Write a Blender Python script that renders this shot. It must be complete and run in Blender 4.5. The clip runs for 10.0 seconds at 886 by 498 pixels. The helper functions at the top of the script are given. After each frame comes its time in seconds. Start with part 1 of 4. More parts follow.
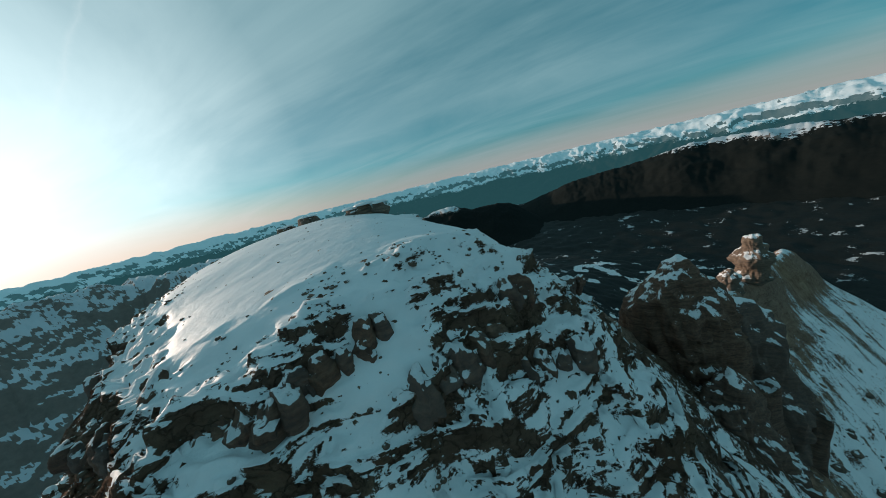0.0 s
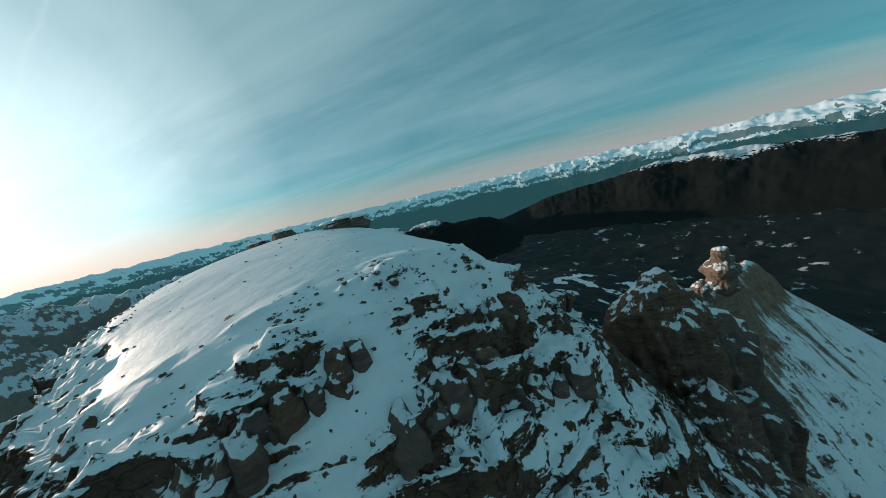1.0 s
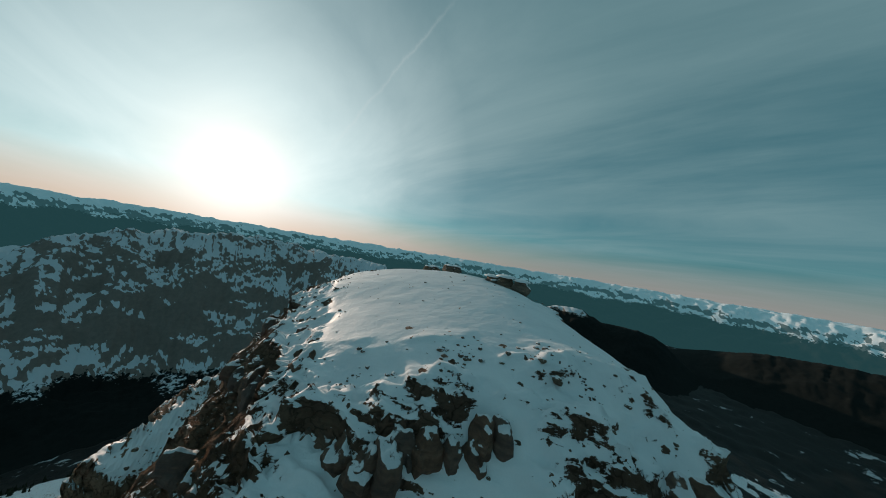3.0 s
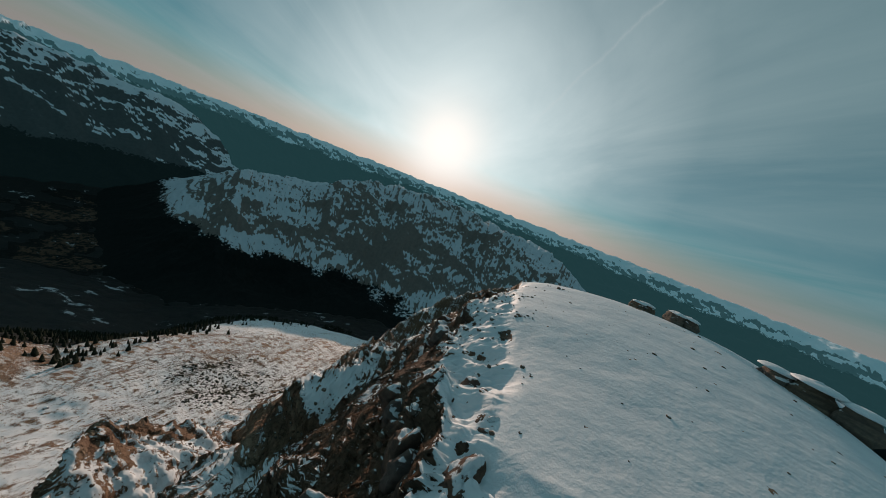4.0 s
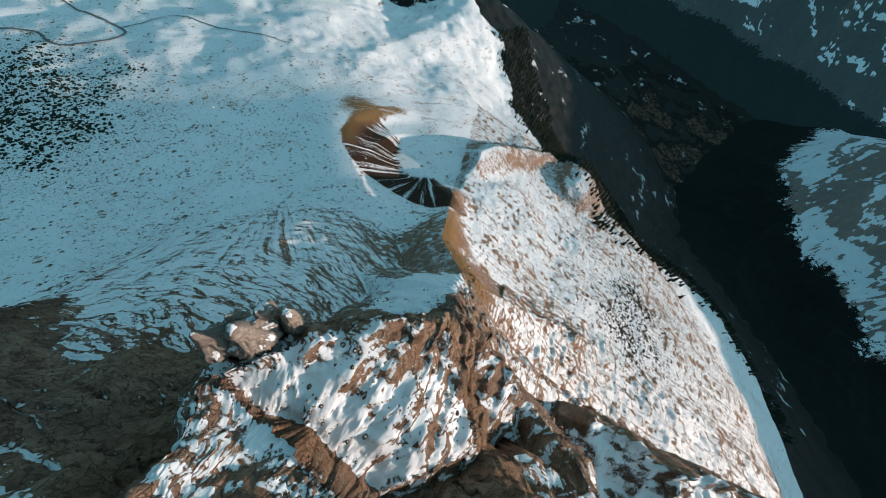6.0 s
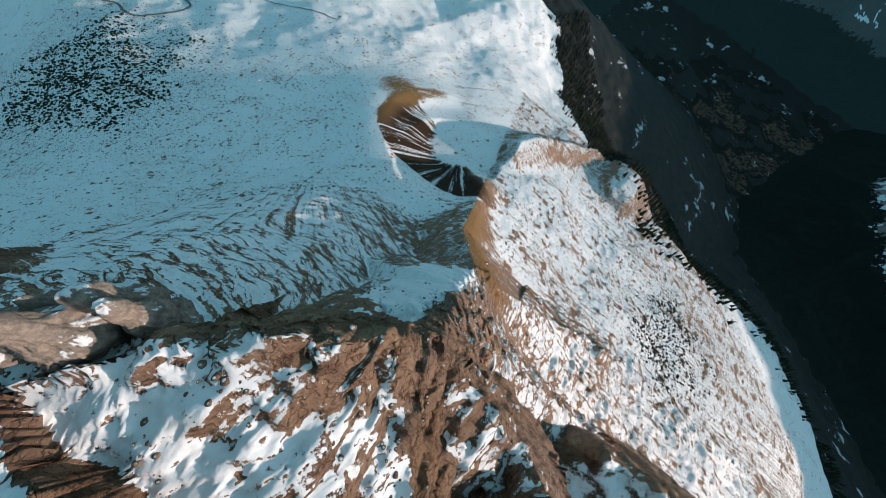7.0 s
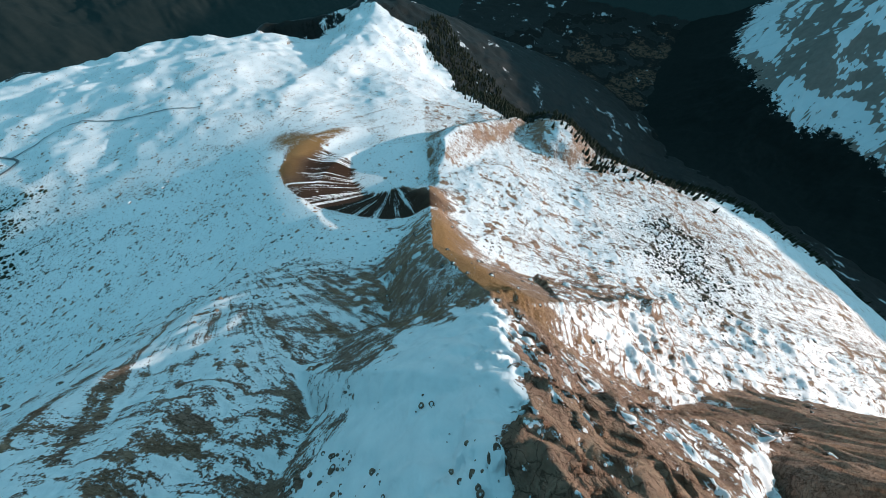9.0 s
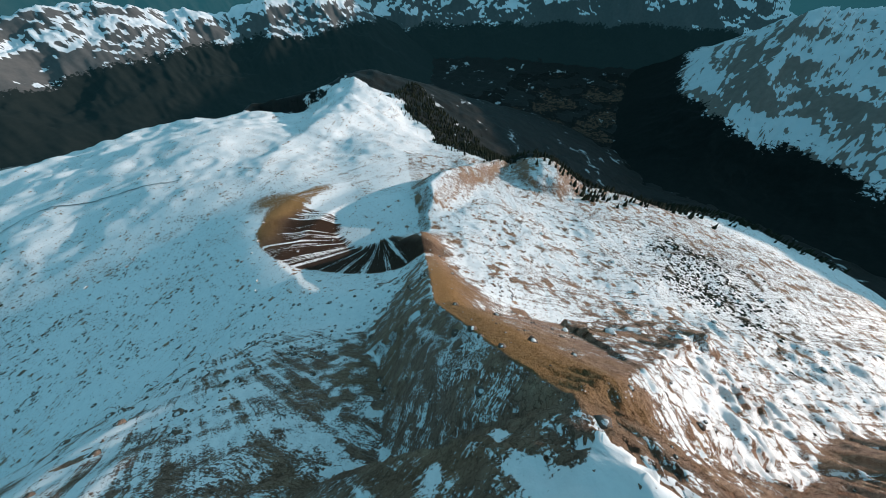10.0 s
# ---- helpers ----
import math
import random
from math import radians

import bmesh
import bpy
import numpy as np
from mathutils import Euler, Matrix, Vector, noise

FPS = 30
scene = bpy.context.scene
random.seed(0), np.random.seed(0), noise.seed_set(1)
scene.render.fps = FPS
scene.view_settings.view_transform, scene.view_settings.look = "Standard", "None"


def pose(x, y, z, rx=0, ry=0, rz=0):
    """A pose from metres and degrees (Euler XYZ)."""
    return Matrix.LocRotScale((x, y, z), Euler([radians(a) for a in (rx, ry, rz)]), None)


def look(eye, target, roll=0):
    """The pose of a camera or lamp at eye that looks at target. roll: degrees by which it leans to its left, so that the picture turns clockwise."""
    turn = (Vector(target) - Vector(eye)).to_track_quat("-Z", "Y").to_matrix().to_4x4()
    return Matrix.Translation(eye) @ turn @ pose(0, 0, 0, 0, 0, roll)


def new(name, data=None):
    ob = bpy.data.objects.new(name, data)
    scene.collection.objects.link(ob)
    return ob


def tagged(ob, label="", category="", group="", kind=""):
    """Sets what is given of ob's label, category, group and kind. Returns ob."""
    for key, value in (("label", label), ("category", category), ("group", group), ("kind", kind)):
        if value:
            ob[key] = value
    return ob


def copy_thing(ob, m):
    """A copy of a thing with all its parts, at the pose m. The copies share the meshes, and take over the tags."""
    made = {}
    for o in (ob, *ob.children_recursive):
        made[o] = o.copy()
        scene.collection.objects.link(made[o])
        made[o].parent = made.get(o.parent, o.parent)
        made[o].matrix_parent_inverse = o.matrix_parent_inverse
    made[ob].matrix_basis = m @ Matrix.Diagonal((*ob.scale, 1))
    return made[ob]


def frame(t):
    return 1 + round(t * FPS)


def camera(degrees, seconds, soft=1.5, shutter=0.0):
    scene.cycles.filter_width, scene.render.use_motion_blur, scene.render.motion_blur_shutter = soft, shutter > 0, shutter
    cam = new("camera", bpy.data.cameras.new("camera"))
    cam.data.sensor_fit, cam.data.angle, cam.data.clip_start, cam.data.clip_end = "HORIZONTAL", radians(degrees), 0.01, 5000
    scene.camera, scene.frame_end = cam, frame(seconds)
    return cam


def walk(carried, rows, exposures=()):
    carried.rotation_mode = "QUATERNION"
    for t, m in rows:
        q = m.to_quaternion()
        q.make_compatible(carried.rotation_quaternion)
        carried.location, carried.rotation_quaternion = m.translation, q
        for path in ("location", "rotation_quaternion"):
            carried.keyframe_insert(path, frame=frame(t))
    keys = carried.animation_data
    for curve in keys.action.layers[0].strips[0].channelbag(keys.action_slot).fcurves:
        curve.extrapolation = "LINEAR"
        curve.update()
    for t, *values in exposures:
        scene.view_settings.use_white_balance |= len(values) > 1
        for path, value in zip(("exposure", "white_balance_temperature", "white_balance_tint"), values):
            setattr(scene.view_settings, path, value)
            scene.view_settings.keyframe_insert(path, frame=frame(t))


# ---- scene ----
cam = camera(115.4, 10.0, soft=0.75)
PATH = [
    (0, (6.41, -6.07, -2.21), (11.329, 2.319, -4.531), -13.60),
    (0.5, (6.87, -5.61, -2.17), (12.261, 2.450, -4.603), -14.10),
    (1, (7.04, -4.84, -2.30), (12.613, 3.220, -4.302), -13.10),
    (1.5, (6.98, -4.44, -2.58), (12.302, 3.996, -3.251), -9.80),
    (2, (6.31, -5.07, -2.81), (10.664, 3.927, -2.387), -3.70),
    (2.2, (6.15, -5.32, -2.61), (9.755, 4.004, -2.203), -0.60),
    (3.3, (2.96, -2.38, -0.12), (3.060, 7.616, -0.247), 13.65),
    (3.5, (2.12, -0.44, 0.60), (1.216, 9.499, -0.004), 16.20),
    (4, (-1.43, 4.44, 1.13), (-5.409, 13.384, -0.908), 21.82),
    (4.5, (-6.75, 8.67, 0.58), (-12.986, 15.435, -3.339), 24.05),
    (5, (-14.71, 13.08, -2.10), (-21.941, 16.171, -8.273), 23.38),
    (5.5, (-23.73, 15.82, -6.74), (-30.053, 15.632, -14.488), 20.31),
    (6, (-33.19, 17.37, -13.75), (-37.827, 15.586, -22.425), 22.57),
    (6.2, (-36.74, 17.68, -17.29), (-40.898, 15.610, -26.148), 22.85),
    (7.3, (-43.31, 19.81, -24.84), (-46.984, 17.486, -33.844), 18.64),
    (7.5, (-45.30, 18.54, -28.34), (-49.016, 16.277, -37.343), 15.36),
    (8, (-49.93, 15.25, -37.95), (-53.800, 13.314, -46.968), 6.50),
    (8.5, (-54.22, 12.22, -47.83), (-58.288, 10.454, -56.795), 2.01),
    (9, (-59.95, 8.69, -60.88), (-64.826, 6.724, -69.388), 0.37),
    (9.5, (-66.14, 5.10, -72.02), (-71.980, 2.874, -79.828), -1.26),
    (10, (-73.58, 0.63, -81.72), (-79.809, -1.577, -89.228), -4.09),
]
walk(cam, [(t, look(eye, target, roll)) for t, eye, target, roll in PATH],
     [(0, -0.35, 6350, 9), (1.5, -0.22, 6280, 9), (2.2, -0.32, 6350, 9), (3.3, -0.85, 6700, 12), (4.0, -0.95, 6700, 15), (4.5, -1.0, 6850, 19), (5.0, -1.15, 6950, 24), (5.5, -0.65, 6400, 14),
      (6.2, 0.22, 6000, 11), (7.5, 0.03, 5850, 10), (8.5, 0.36, 5650, 7), (9.5, 0.3, 5600, 6), (10, 0.1, 5700, 7)])

# ---- sky and sun ----
SUN_AZ, SUN_EL = 31.0, 7.7          # degrees left of +y, and above the horizon
sun_way = Vector((-math.sin(radians(SUN_AZ)) * math.cos(radians(SUN_EL)),
                  math.cos(radians(SUN_AZ)) * math.cos(radians(SUN_EL)), math.sin(radians(SUN_EL))))
sun = new("sun", bpy.data.lights.new("sun", "SUN"))
sun.data.energy, sun.data.angle, sun.data.color = 4.6, radians(0.6), (1.0, 0.76, 0.60)
sun.matrix_world = look(sun_way * 100, (0, 0, 0))


def ramp(tree, fac, stops, mode="LINEAR"):
    r = tree.nodes.new("ShaderNodeValToRGB")
    r.color_ramp.interpolation = mode
    while len(r.color_ramp.elements) < len(stops):
        r.color_ramp.elements.new(0.5)
    for e, (p, c) in zip(r.color_ramp.elements, stops):
        e.position = p
        e.color = (*c, 1) if isinstance(c, tuple) else (c, c, c, 1)
    tree.links.new(fac, r.inputs[0])
    return r.outputs[0]


def math_node(tree, op, a, b=None, c=None, clamp=False):
    m = tree.nodes.new("ShaderNodeMath")
    m.operation, m.use_clamp = op, clamp
    for i, v in enumerate((a, b, c)):
        if v is None:
            continue
        if isinstance(v, (int, float)):
            m.inputs[i].default_value = v
        else:
            tree.links.new(v, m.inputs[i])
    return m.outputs[0]


def mix_col(tree, fac, a, b, blend="MIX"):
    m = tree.nodes.new("ShaderNodeMix")
    m.data_type, m.blend_type = "RGBA", blend
    for sock, v in ((m.inputs[0], fac), (m.inputs[6], a), (m.inputs[7], b)):
        if isinstance(v, (int, float)):
            sock.default_value = v
        elif isinstance(v, tuple):
            sock.default_value = (*v, 1)
        else:
            tree.links.new(v, sock)
    return m.outputs[2]


def noise_node(tree, vec, scale, detail=4.0, rough=0.55, distort=0.0):
    n = tree.nodes.new("ShaderNodeTexNoise")
    n.inputs["Scale"].default_value, n.inputs["Detail"].default_value = scale, detail
    n.inputs["Roughness"].default_value, n.inputs["Distortion"].default_value = rough, distort
    if vec is not None:
        tree.links.new(vec, n.inputs["Vector"])
    return n.outputs["Fac"]


def mapping(tree, vec, scale=(1, 1, 1), turn=(0, 0, 0)):
    m = tree.nodes.new("ShaderNodeMapping")
    m.inputs["Scale"].default_value = scale
    m.inputs["Rotation"].default_value = tuple(radians(a) for a in turn)
    tree.links.new(vec, m.inputs["Vector"])
    return m.outputs["Vector"]


def make_world():
    w = bpy.data.worlds.new("winter_sky")
    scene.world = w
    w.use_nodes = True
    t = w.node_tree
    t.nodes.clear()
    sky = t.nodes.new("ShaderNodeTexSky")
    sky.sky_type, sky.sun_disc = "NISHITA", False
    sky.sun_elevation, sky.sun_rotation = radians(SUN_EL), radians(-SUN_AZ)
    sky.altitude, sky.air_density, sky.dust_density, sky.ozone_density = 2800, 1.0, 1.5, 2.0
    co = t.nodes.new("ShaderNodeTexCoord").outputs["Generated"]
    # high cirrus, drawn out in long streaks over a flat layer
    sep = t.nodes.new("ShaderNodeSeparateXYZ")
    t.links.new(co, sep.inputs[0])
    up = math_node(t, "MAXIMUM", sep.outputs[2], 0.0)
    den = math_node(t, "ADD", up, 0.12)
    comb = t.nodes.new("ShaderNodeCombineXYZ")
    t.links.new(math_node(t, "DIVIDE", sep.outputs[0], den), comb.inputs[0])
    t.links.new(math_node(t, "DIVIDE", sep.outputs[1], den), comb.inputs[1])
    along_sun = mapping(t, comb.outputs[0], (1, 1, 1), (0, 0, -90 - SUN_AZ))
    flat = mapping(t, along_sun, (0.34, 0.95, 1))
    c1 = noise_node(t, flat, 0.8, 8, 0.6, 1.1)
    c2 = noise_node(t, mapping(t, along_sun, (0.45, 0.6, 1)), 0.5, 4, 0.55, 0.5)
    cl = math_node(t, "ADD", math_node(t, "MULTIPLY", c1, 0.6), math_node(t, "MULTIPLY", c2, 0.5))
    cloud = ramp(t, cl, [(0.40, 0.05), (0.56, 0.42), (0.72, 0.9)])
    # how near a direction is to the sun
    dot = t.nodes.new("ShaderNodeVectorMath")
    dot.operation = "DOT_PRODUCT"
    t.links.new(co, dot.inputs[0])
    dot.inputs[1].default_value = sun_way
    near = math_node(t, "MAXIMUM", dot.outputs["Value"], 0.0)
    glow = math_node(t, "POWER", near, 6.0)
    halo = ramp(t, near, [(0.45, 0.0), (0.76, 0.07), (0.88, 0.31), (0.95, 0.74), (0.985, 1.0)])
    base = mix_col(t, 1.0, sky.outputs[0], (0.36, 1.20, 1.08), "MULTIPLY")
    base = mix_col(t, 0.55, base, (0.70, 2.5, 2.95))
    cloud_col = mix_col(t, glow, (3.0, 4.9, 5.3), (8.0, 10.0, 10.3))
    col = mix_col(t, math_node(t, "MULTIPLY", cloud, 0.8), base, cloud_col)
    # thin veil that the low sun lights through, torn where the cirrus is thin
    veil = math_node(t, "MULTIPLY", halo, math_node(t, "ADD", 0.72, math_node(t, "MULTIPLY", cloud, 0.28)))
    col = mix_col(t, veil, col, (13.2, 15.8, 16.0))
    low = ramp(t, sep.outputs[2], [(0.0, 1.0), (0.03, 0.75), (0.10, 0.0)])
    warm = mix_col(t, glow, (4.6, 4.1, 4.0), (12.5, 9.0, 7.0))
    col = mix_col(t, math_node(t, "MULTIPLY", low, 0.8), col, warm)
    col = mix_col(t, math_node(t, "POWER", near, 120.0), col, (19.0, 18.6, 17.4))
    # an old vapour trail, frayed by the wind
    trail_a, trail_b = Vector((-0.235, 0.90, 0.36)).normalized(), Vector((-0.06, 0.80, 0.60)).normalized()
    across = t.nodes.new("ShaderNodeVectorMath")
    across.operation = "DOT_PRODUCT"
    t.links.new(co, across.inputs[0])
    across.inputs[1].default_value = trail_a.cross(trail_b).normalized()
    fray = math_node(t, "MULTIPLY", math_node(t, "SUBTRACT", noise_node(t, co, 14.0, 5, 0.7), 0.5), 0.03)
    off = math_node(t, "ABSOLUTE", math_node(t, "ADD", across.outputs["Value"], fray))
    along = t.nodes.new("ShaderNodeVectorMath")
    along.operation = "DOT_PRODUCT"
    t.links.new(co, along.inputs[0])
    along.inputs[1].default_value = (trail_a + trail_b).normalized()
    trail = math_node(t, "MULTIPLY", ramp(t, off, [(0.0, 1.0), (0.006, 0.0)]), ramp(t, along.outputs["Value"], [(0.955, 0.0), (0.985, 0.11)]))
    col = mix_col(t, trail, col, (11.0, 11.6, 11.6))
    bg = t.nodes.new("ShaderNodeBackground")
    bg.inputs["Strength"].default_value = 0.11
    t.links.new(col, bg.inputs["Color"])
    out = t.nodes.new("ShaderNodeOutputWorld")
    t.links.new(bg.outputs[0], out.inputs[0])


make_world()

# ---- noise and land forms ----
rng = np.random.RandomState(7)
PERM = np.concatenate([rng.permutation(256)] * 3).astype(np.int64)
GRAD = rng.normal(size=(256, 3))
GRAD /= np.linalg.norm(GRAD, axis=1)[:, None]


def gnoise(x, y, z):
    """Gradient noise, about -0.7 to 0.7."""
    xi, yi, zi = np.floor(x).astype(np.int64), np.floor(y).astype(np.int64), np.floor(z).astype(np.int64)
    fx, fy, fz = x - xi, y - yi, z - zi
    u, v, w = (f * f * f * (f * (f * 6 - 15) + 10) for f in (fx, fy, fz))
    xi, yi, zi = xi & 255, yi & 255, zi & 255
    tot = 0.0
    for a in (0, 1):
        for b in (0, 1):
            for c in (0, 1):
                h = PERM[PERM[PERM[xi + a] + yi + b] + zi + c]
                g = GRAD[h]
                d = g[:, 0] * (fx - a) + g[:, 1] * (fy - b) + g[:, 2] * (fz - c)
                tot = tot + d * (u if a else 1 - u) * (v if b else 1 - v) * (w if c else 1 - w)
    return tot


def fbm(x, y, z, octaves=4, gain=0.5, ridged=False):
    tot, amp, norm = 0.0, 1.0, 0.0
    for o in range(octaves):
        n = gnoise(x + 17.3 * o, y - 9.1 * o, z + 5.7 * o)
        tot = tot + amp * ((0.5 - np.abs(n) * 1.6) if ridged else n)
        norm += amp
        x, y, z, amp = x * 2.03, y * 2.03, z * 2.03, amp * gain
    return tot / norm


def smooth(a, b, x):
    t = np.clip((x - a) / (b - a), 0, 1)
    return t * t * (3 - 2 * t)


def smax(a, b, k):
    h = np.clip(0.5 + 0.5 * (a - b) / k, 0, 1)
    return b * (1 - h) + a * h + k * h * (1 - h)


def profile(d, xs, ys):
    """Drop at a distance, going on in a straight line past the last station."""
    return np.interp(d, xs, ys) + np.maximum(0, d - xs[-1]) * (ys[-1] - ys[-2]) / (xs[-1] - xs[-2])


def crest(x, y, line, left, right):
    """Height under a ridge whose crest runs along line; left and right: (distances, drops) seen along the line."""
    best = np.full(x.shape, 1e9)
    zc, side, along = np.zeros(x.shape), np.zeros(x.shape), np.zeros(x.shape)
    run = 0.0
    for (x0, y0, z0), (x1, y1, z1) in zip(line, line[1:]):
        dx, dy = x1 - x0, y1 - y0
        ll = math.hypot(dx, dy)
        t = np.clip(((x - x0) * dx + (y - y0) * dy) / ll**2, 0, 1)
        d = np.hypot(x - x0 - t * dx, y - y0 - t * dy)
        near = d < best
        best = np.where(near, d, best)
        zc = np.where(near, z0 + t * (z1 - z0), zc)
        side = np.where(near, (dx * (y - y0) - dy * (x - x0)) / (ll * np.maximum(d, 1e-3)), side)
        along = np.where(near, run + t * ll, along)
        run += ll
    turn = smooth(-0.75, 0.75, side)
    drop = profile(best, *left) * turn + profile(best, *right) * (1 - turn)
    return zc - drop, best, side, along


CX, CY = -15.0, 18.0
# height of the open country by bearing (left of +y) and distance from the middle of the massif
APRON_R = [0, 60, 100, 200, 300, 500, 720, 1000, 1700, 2800, 5200]
APRON = {
    -150: [-100, -120, -145, -185, -235, -330, -440, -560, -700, -500, -200],
    -90: [-80, -100, -130, -200, -290, -420, -520, -600, -620, -480, -260],
    -45: [-80, -100, -140, -220, -300, -400, -460, -420, -560, -520, -300],
    0: [-80, -120, -170, -260, -330, -420, -500, -600, -700, -520, -300],
    30: [-90, -150, -190, -255, -296, -372, -490, -690, -880, -720, -300],
    55: [-90, -155, -195, -262, -306, -380, -480, -720, -960, -860, -300],
    80: [-90, -155, -195, -262, -305, -372, -560, -780, -960, -920, -320],
    105: [-90, -150, -190, -245, -285, -350, -440, -600, -920, -880, -320],
    125: [-90, -150, -185, -240, -272, -325, -372, -430, -840, -820, -320],
    150: [-90, -130, -180, -235, -262, -290, -308, -365, -800, -760, -320],
    180: [-90, -120, -160, -225, -262, -292, -312, -335, -760, -680, -300],
    210: [-100, -120, -145, -185, -235, -330, -440, -560, -700, -500, -200],
}


def apron(x, y):
    r = np.hypot(x - CX, y - CY)
    az = np.degrees(np.arctan2(-(x - CX), y - CY))
    az = np.where(az < -150, az + 360, az)
    keys = sorted(APRON)
    cols = np.stack([np.interp(r, APRON_R, APRON[k]) for k in keys])
    pos = np.interp(az, keys, np.arange(len(keys)))
    i = np.clip(np.floor(pos).astype(int), 0, len(keys) - 2)
    f = pos - i
    f = f * f * (3 - 2 * f)
    n = np.arange(len(r))
    return cols[i, n] * (1 - f) + cols[i + 1, n] * f


def soft(x, w):
    """A smooth ramp: 0 below nought, x above."""
    return w * np.logaddexp(0, x / w)


def dome_top(x, y):
    """The rounded summit: a smooth snow back, steeper at its rims."""
    mid = 14.5 + 0.04 * (y - 30)
    top = -3.9 - 0.0019 * np.maximum(0, 50 - y) ** 2 - 0.011 * np.maximum(0, y - 46) ** 2
    west, east = np.maximum(0, mid - x), np.maximum(0, x - mid)
    wob = 1.6 * gnoise(x / 9, y / 9, x * 0)
    rim = np.interp(y, [10, 15, 19, 27, 31, 40, 60], [15, 17, 18.5, 21.5, 23, 22.5, 19.5])
    top = top - (0.0115 - 0.004 * smooth(22, 34, y)) * np.minimum(west, 24) ** 2 - 1.25 * soft(west - rim + wob, 0.7) - 1.1 * soft(west - 27, 2.0)
    top = top - 0.0137 * np.minimum(east, 14) ** 2 - 0.85 * soft(east - 10.2 + wob, 1.2) - 0.6 * soft(east - 15, 2.0)
    nose = 12.2 - y + wob + 1.2 * gnoise(x / 4, y / 7, x * 0 + 3) + 0.25 * np.maximum(0, 8 - x)
    return top - 0.62 * soft(nose, 0.8) - 0.42 * soft(nose - 7.0, 0.9)


RIB_S = [(-5, 21, -12), (-16, 16, -30), (-25, 5.5, -42), (-31, 8.5, -40.5), (-39, 14.8, -40), (-42.5, 17.5, -43.5), (-45.5, 19, -50), (-49, 18.3, -61), (-54, 16.5, -74)]
RIDGE_W = [(-55, 18, -74), (-65, 13, -87), (-83, 9, -112), (-113, -17, -154), (-172, -46, -209), (-200, -60, -222)]
RIB_N = [(-10, 36, -12), (-17, 33, -20), (-34.4, 43.6, -46), (-44.7, 44.8, -56.5), (-49, 36.7, -68)]
RIB_B = [(-70, 74, -112), (-77, 100, -110), (-112, 175, -148), (-131, 250, -163), (-130, 300, -150), (-106, 390, -128), (-65, 415, -106), (-10, 430, -110), (50, 430, -150)]
RIB_E = [(22, 17, -11), (33, 19, -19), (48, 25, -27), (52, 30, -34)]
KNOLL = [(58, 12, -44), (64, 15, -42), (69, 16, -43), (76, 15, -48)]
COMB = [(84, 22, -58), (104, 19, -53), (126, 16, -53), (170, 14, -58)]
PEAK = [(-560, -765, -408), (-748, -804, -403), (-853, -703, -402), (-960, -560, -368), (-985, -420, -440), (-980, -300, -505)]
PEAK_SPUR = [(-960, -560, -368), (-800, -495, -368), (-600, -440, -345), (-430, -412, -326), (-300, -330, -286)]
KNOB = [(-296, -96, -260), (-345, -88, -268), (-420, -66, -302), (-500, -40, -340)]
HUMP = [(-445, 30, -318), (-500, 26, -328), (-550, 20, -356)]
BOWL = (-262.0, -138.0)


def bowl_slope(x, y):
    d = np.hypot((x - BOWL[0]) * 1.0, y - BOWL[1])
    return -280 + np.maximum(0, d - 44) * 0.74, d


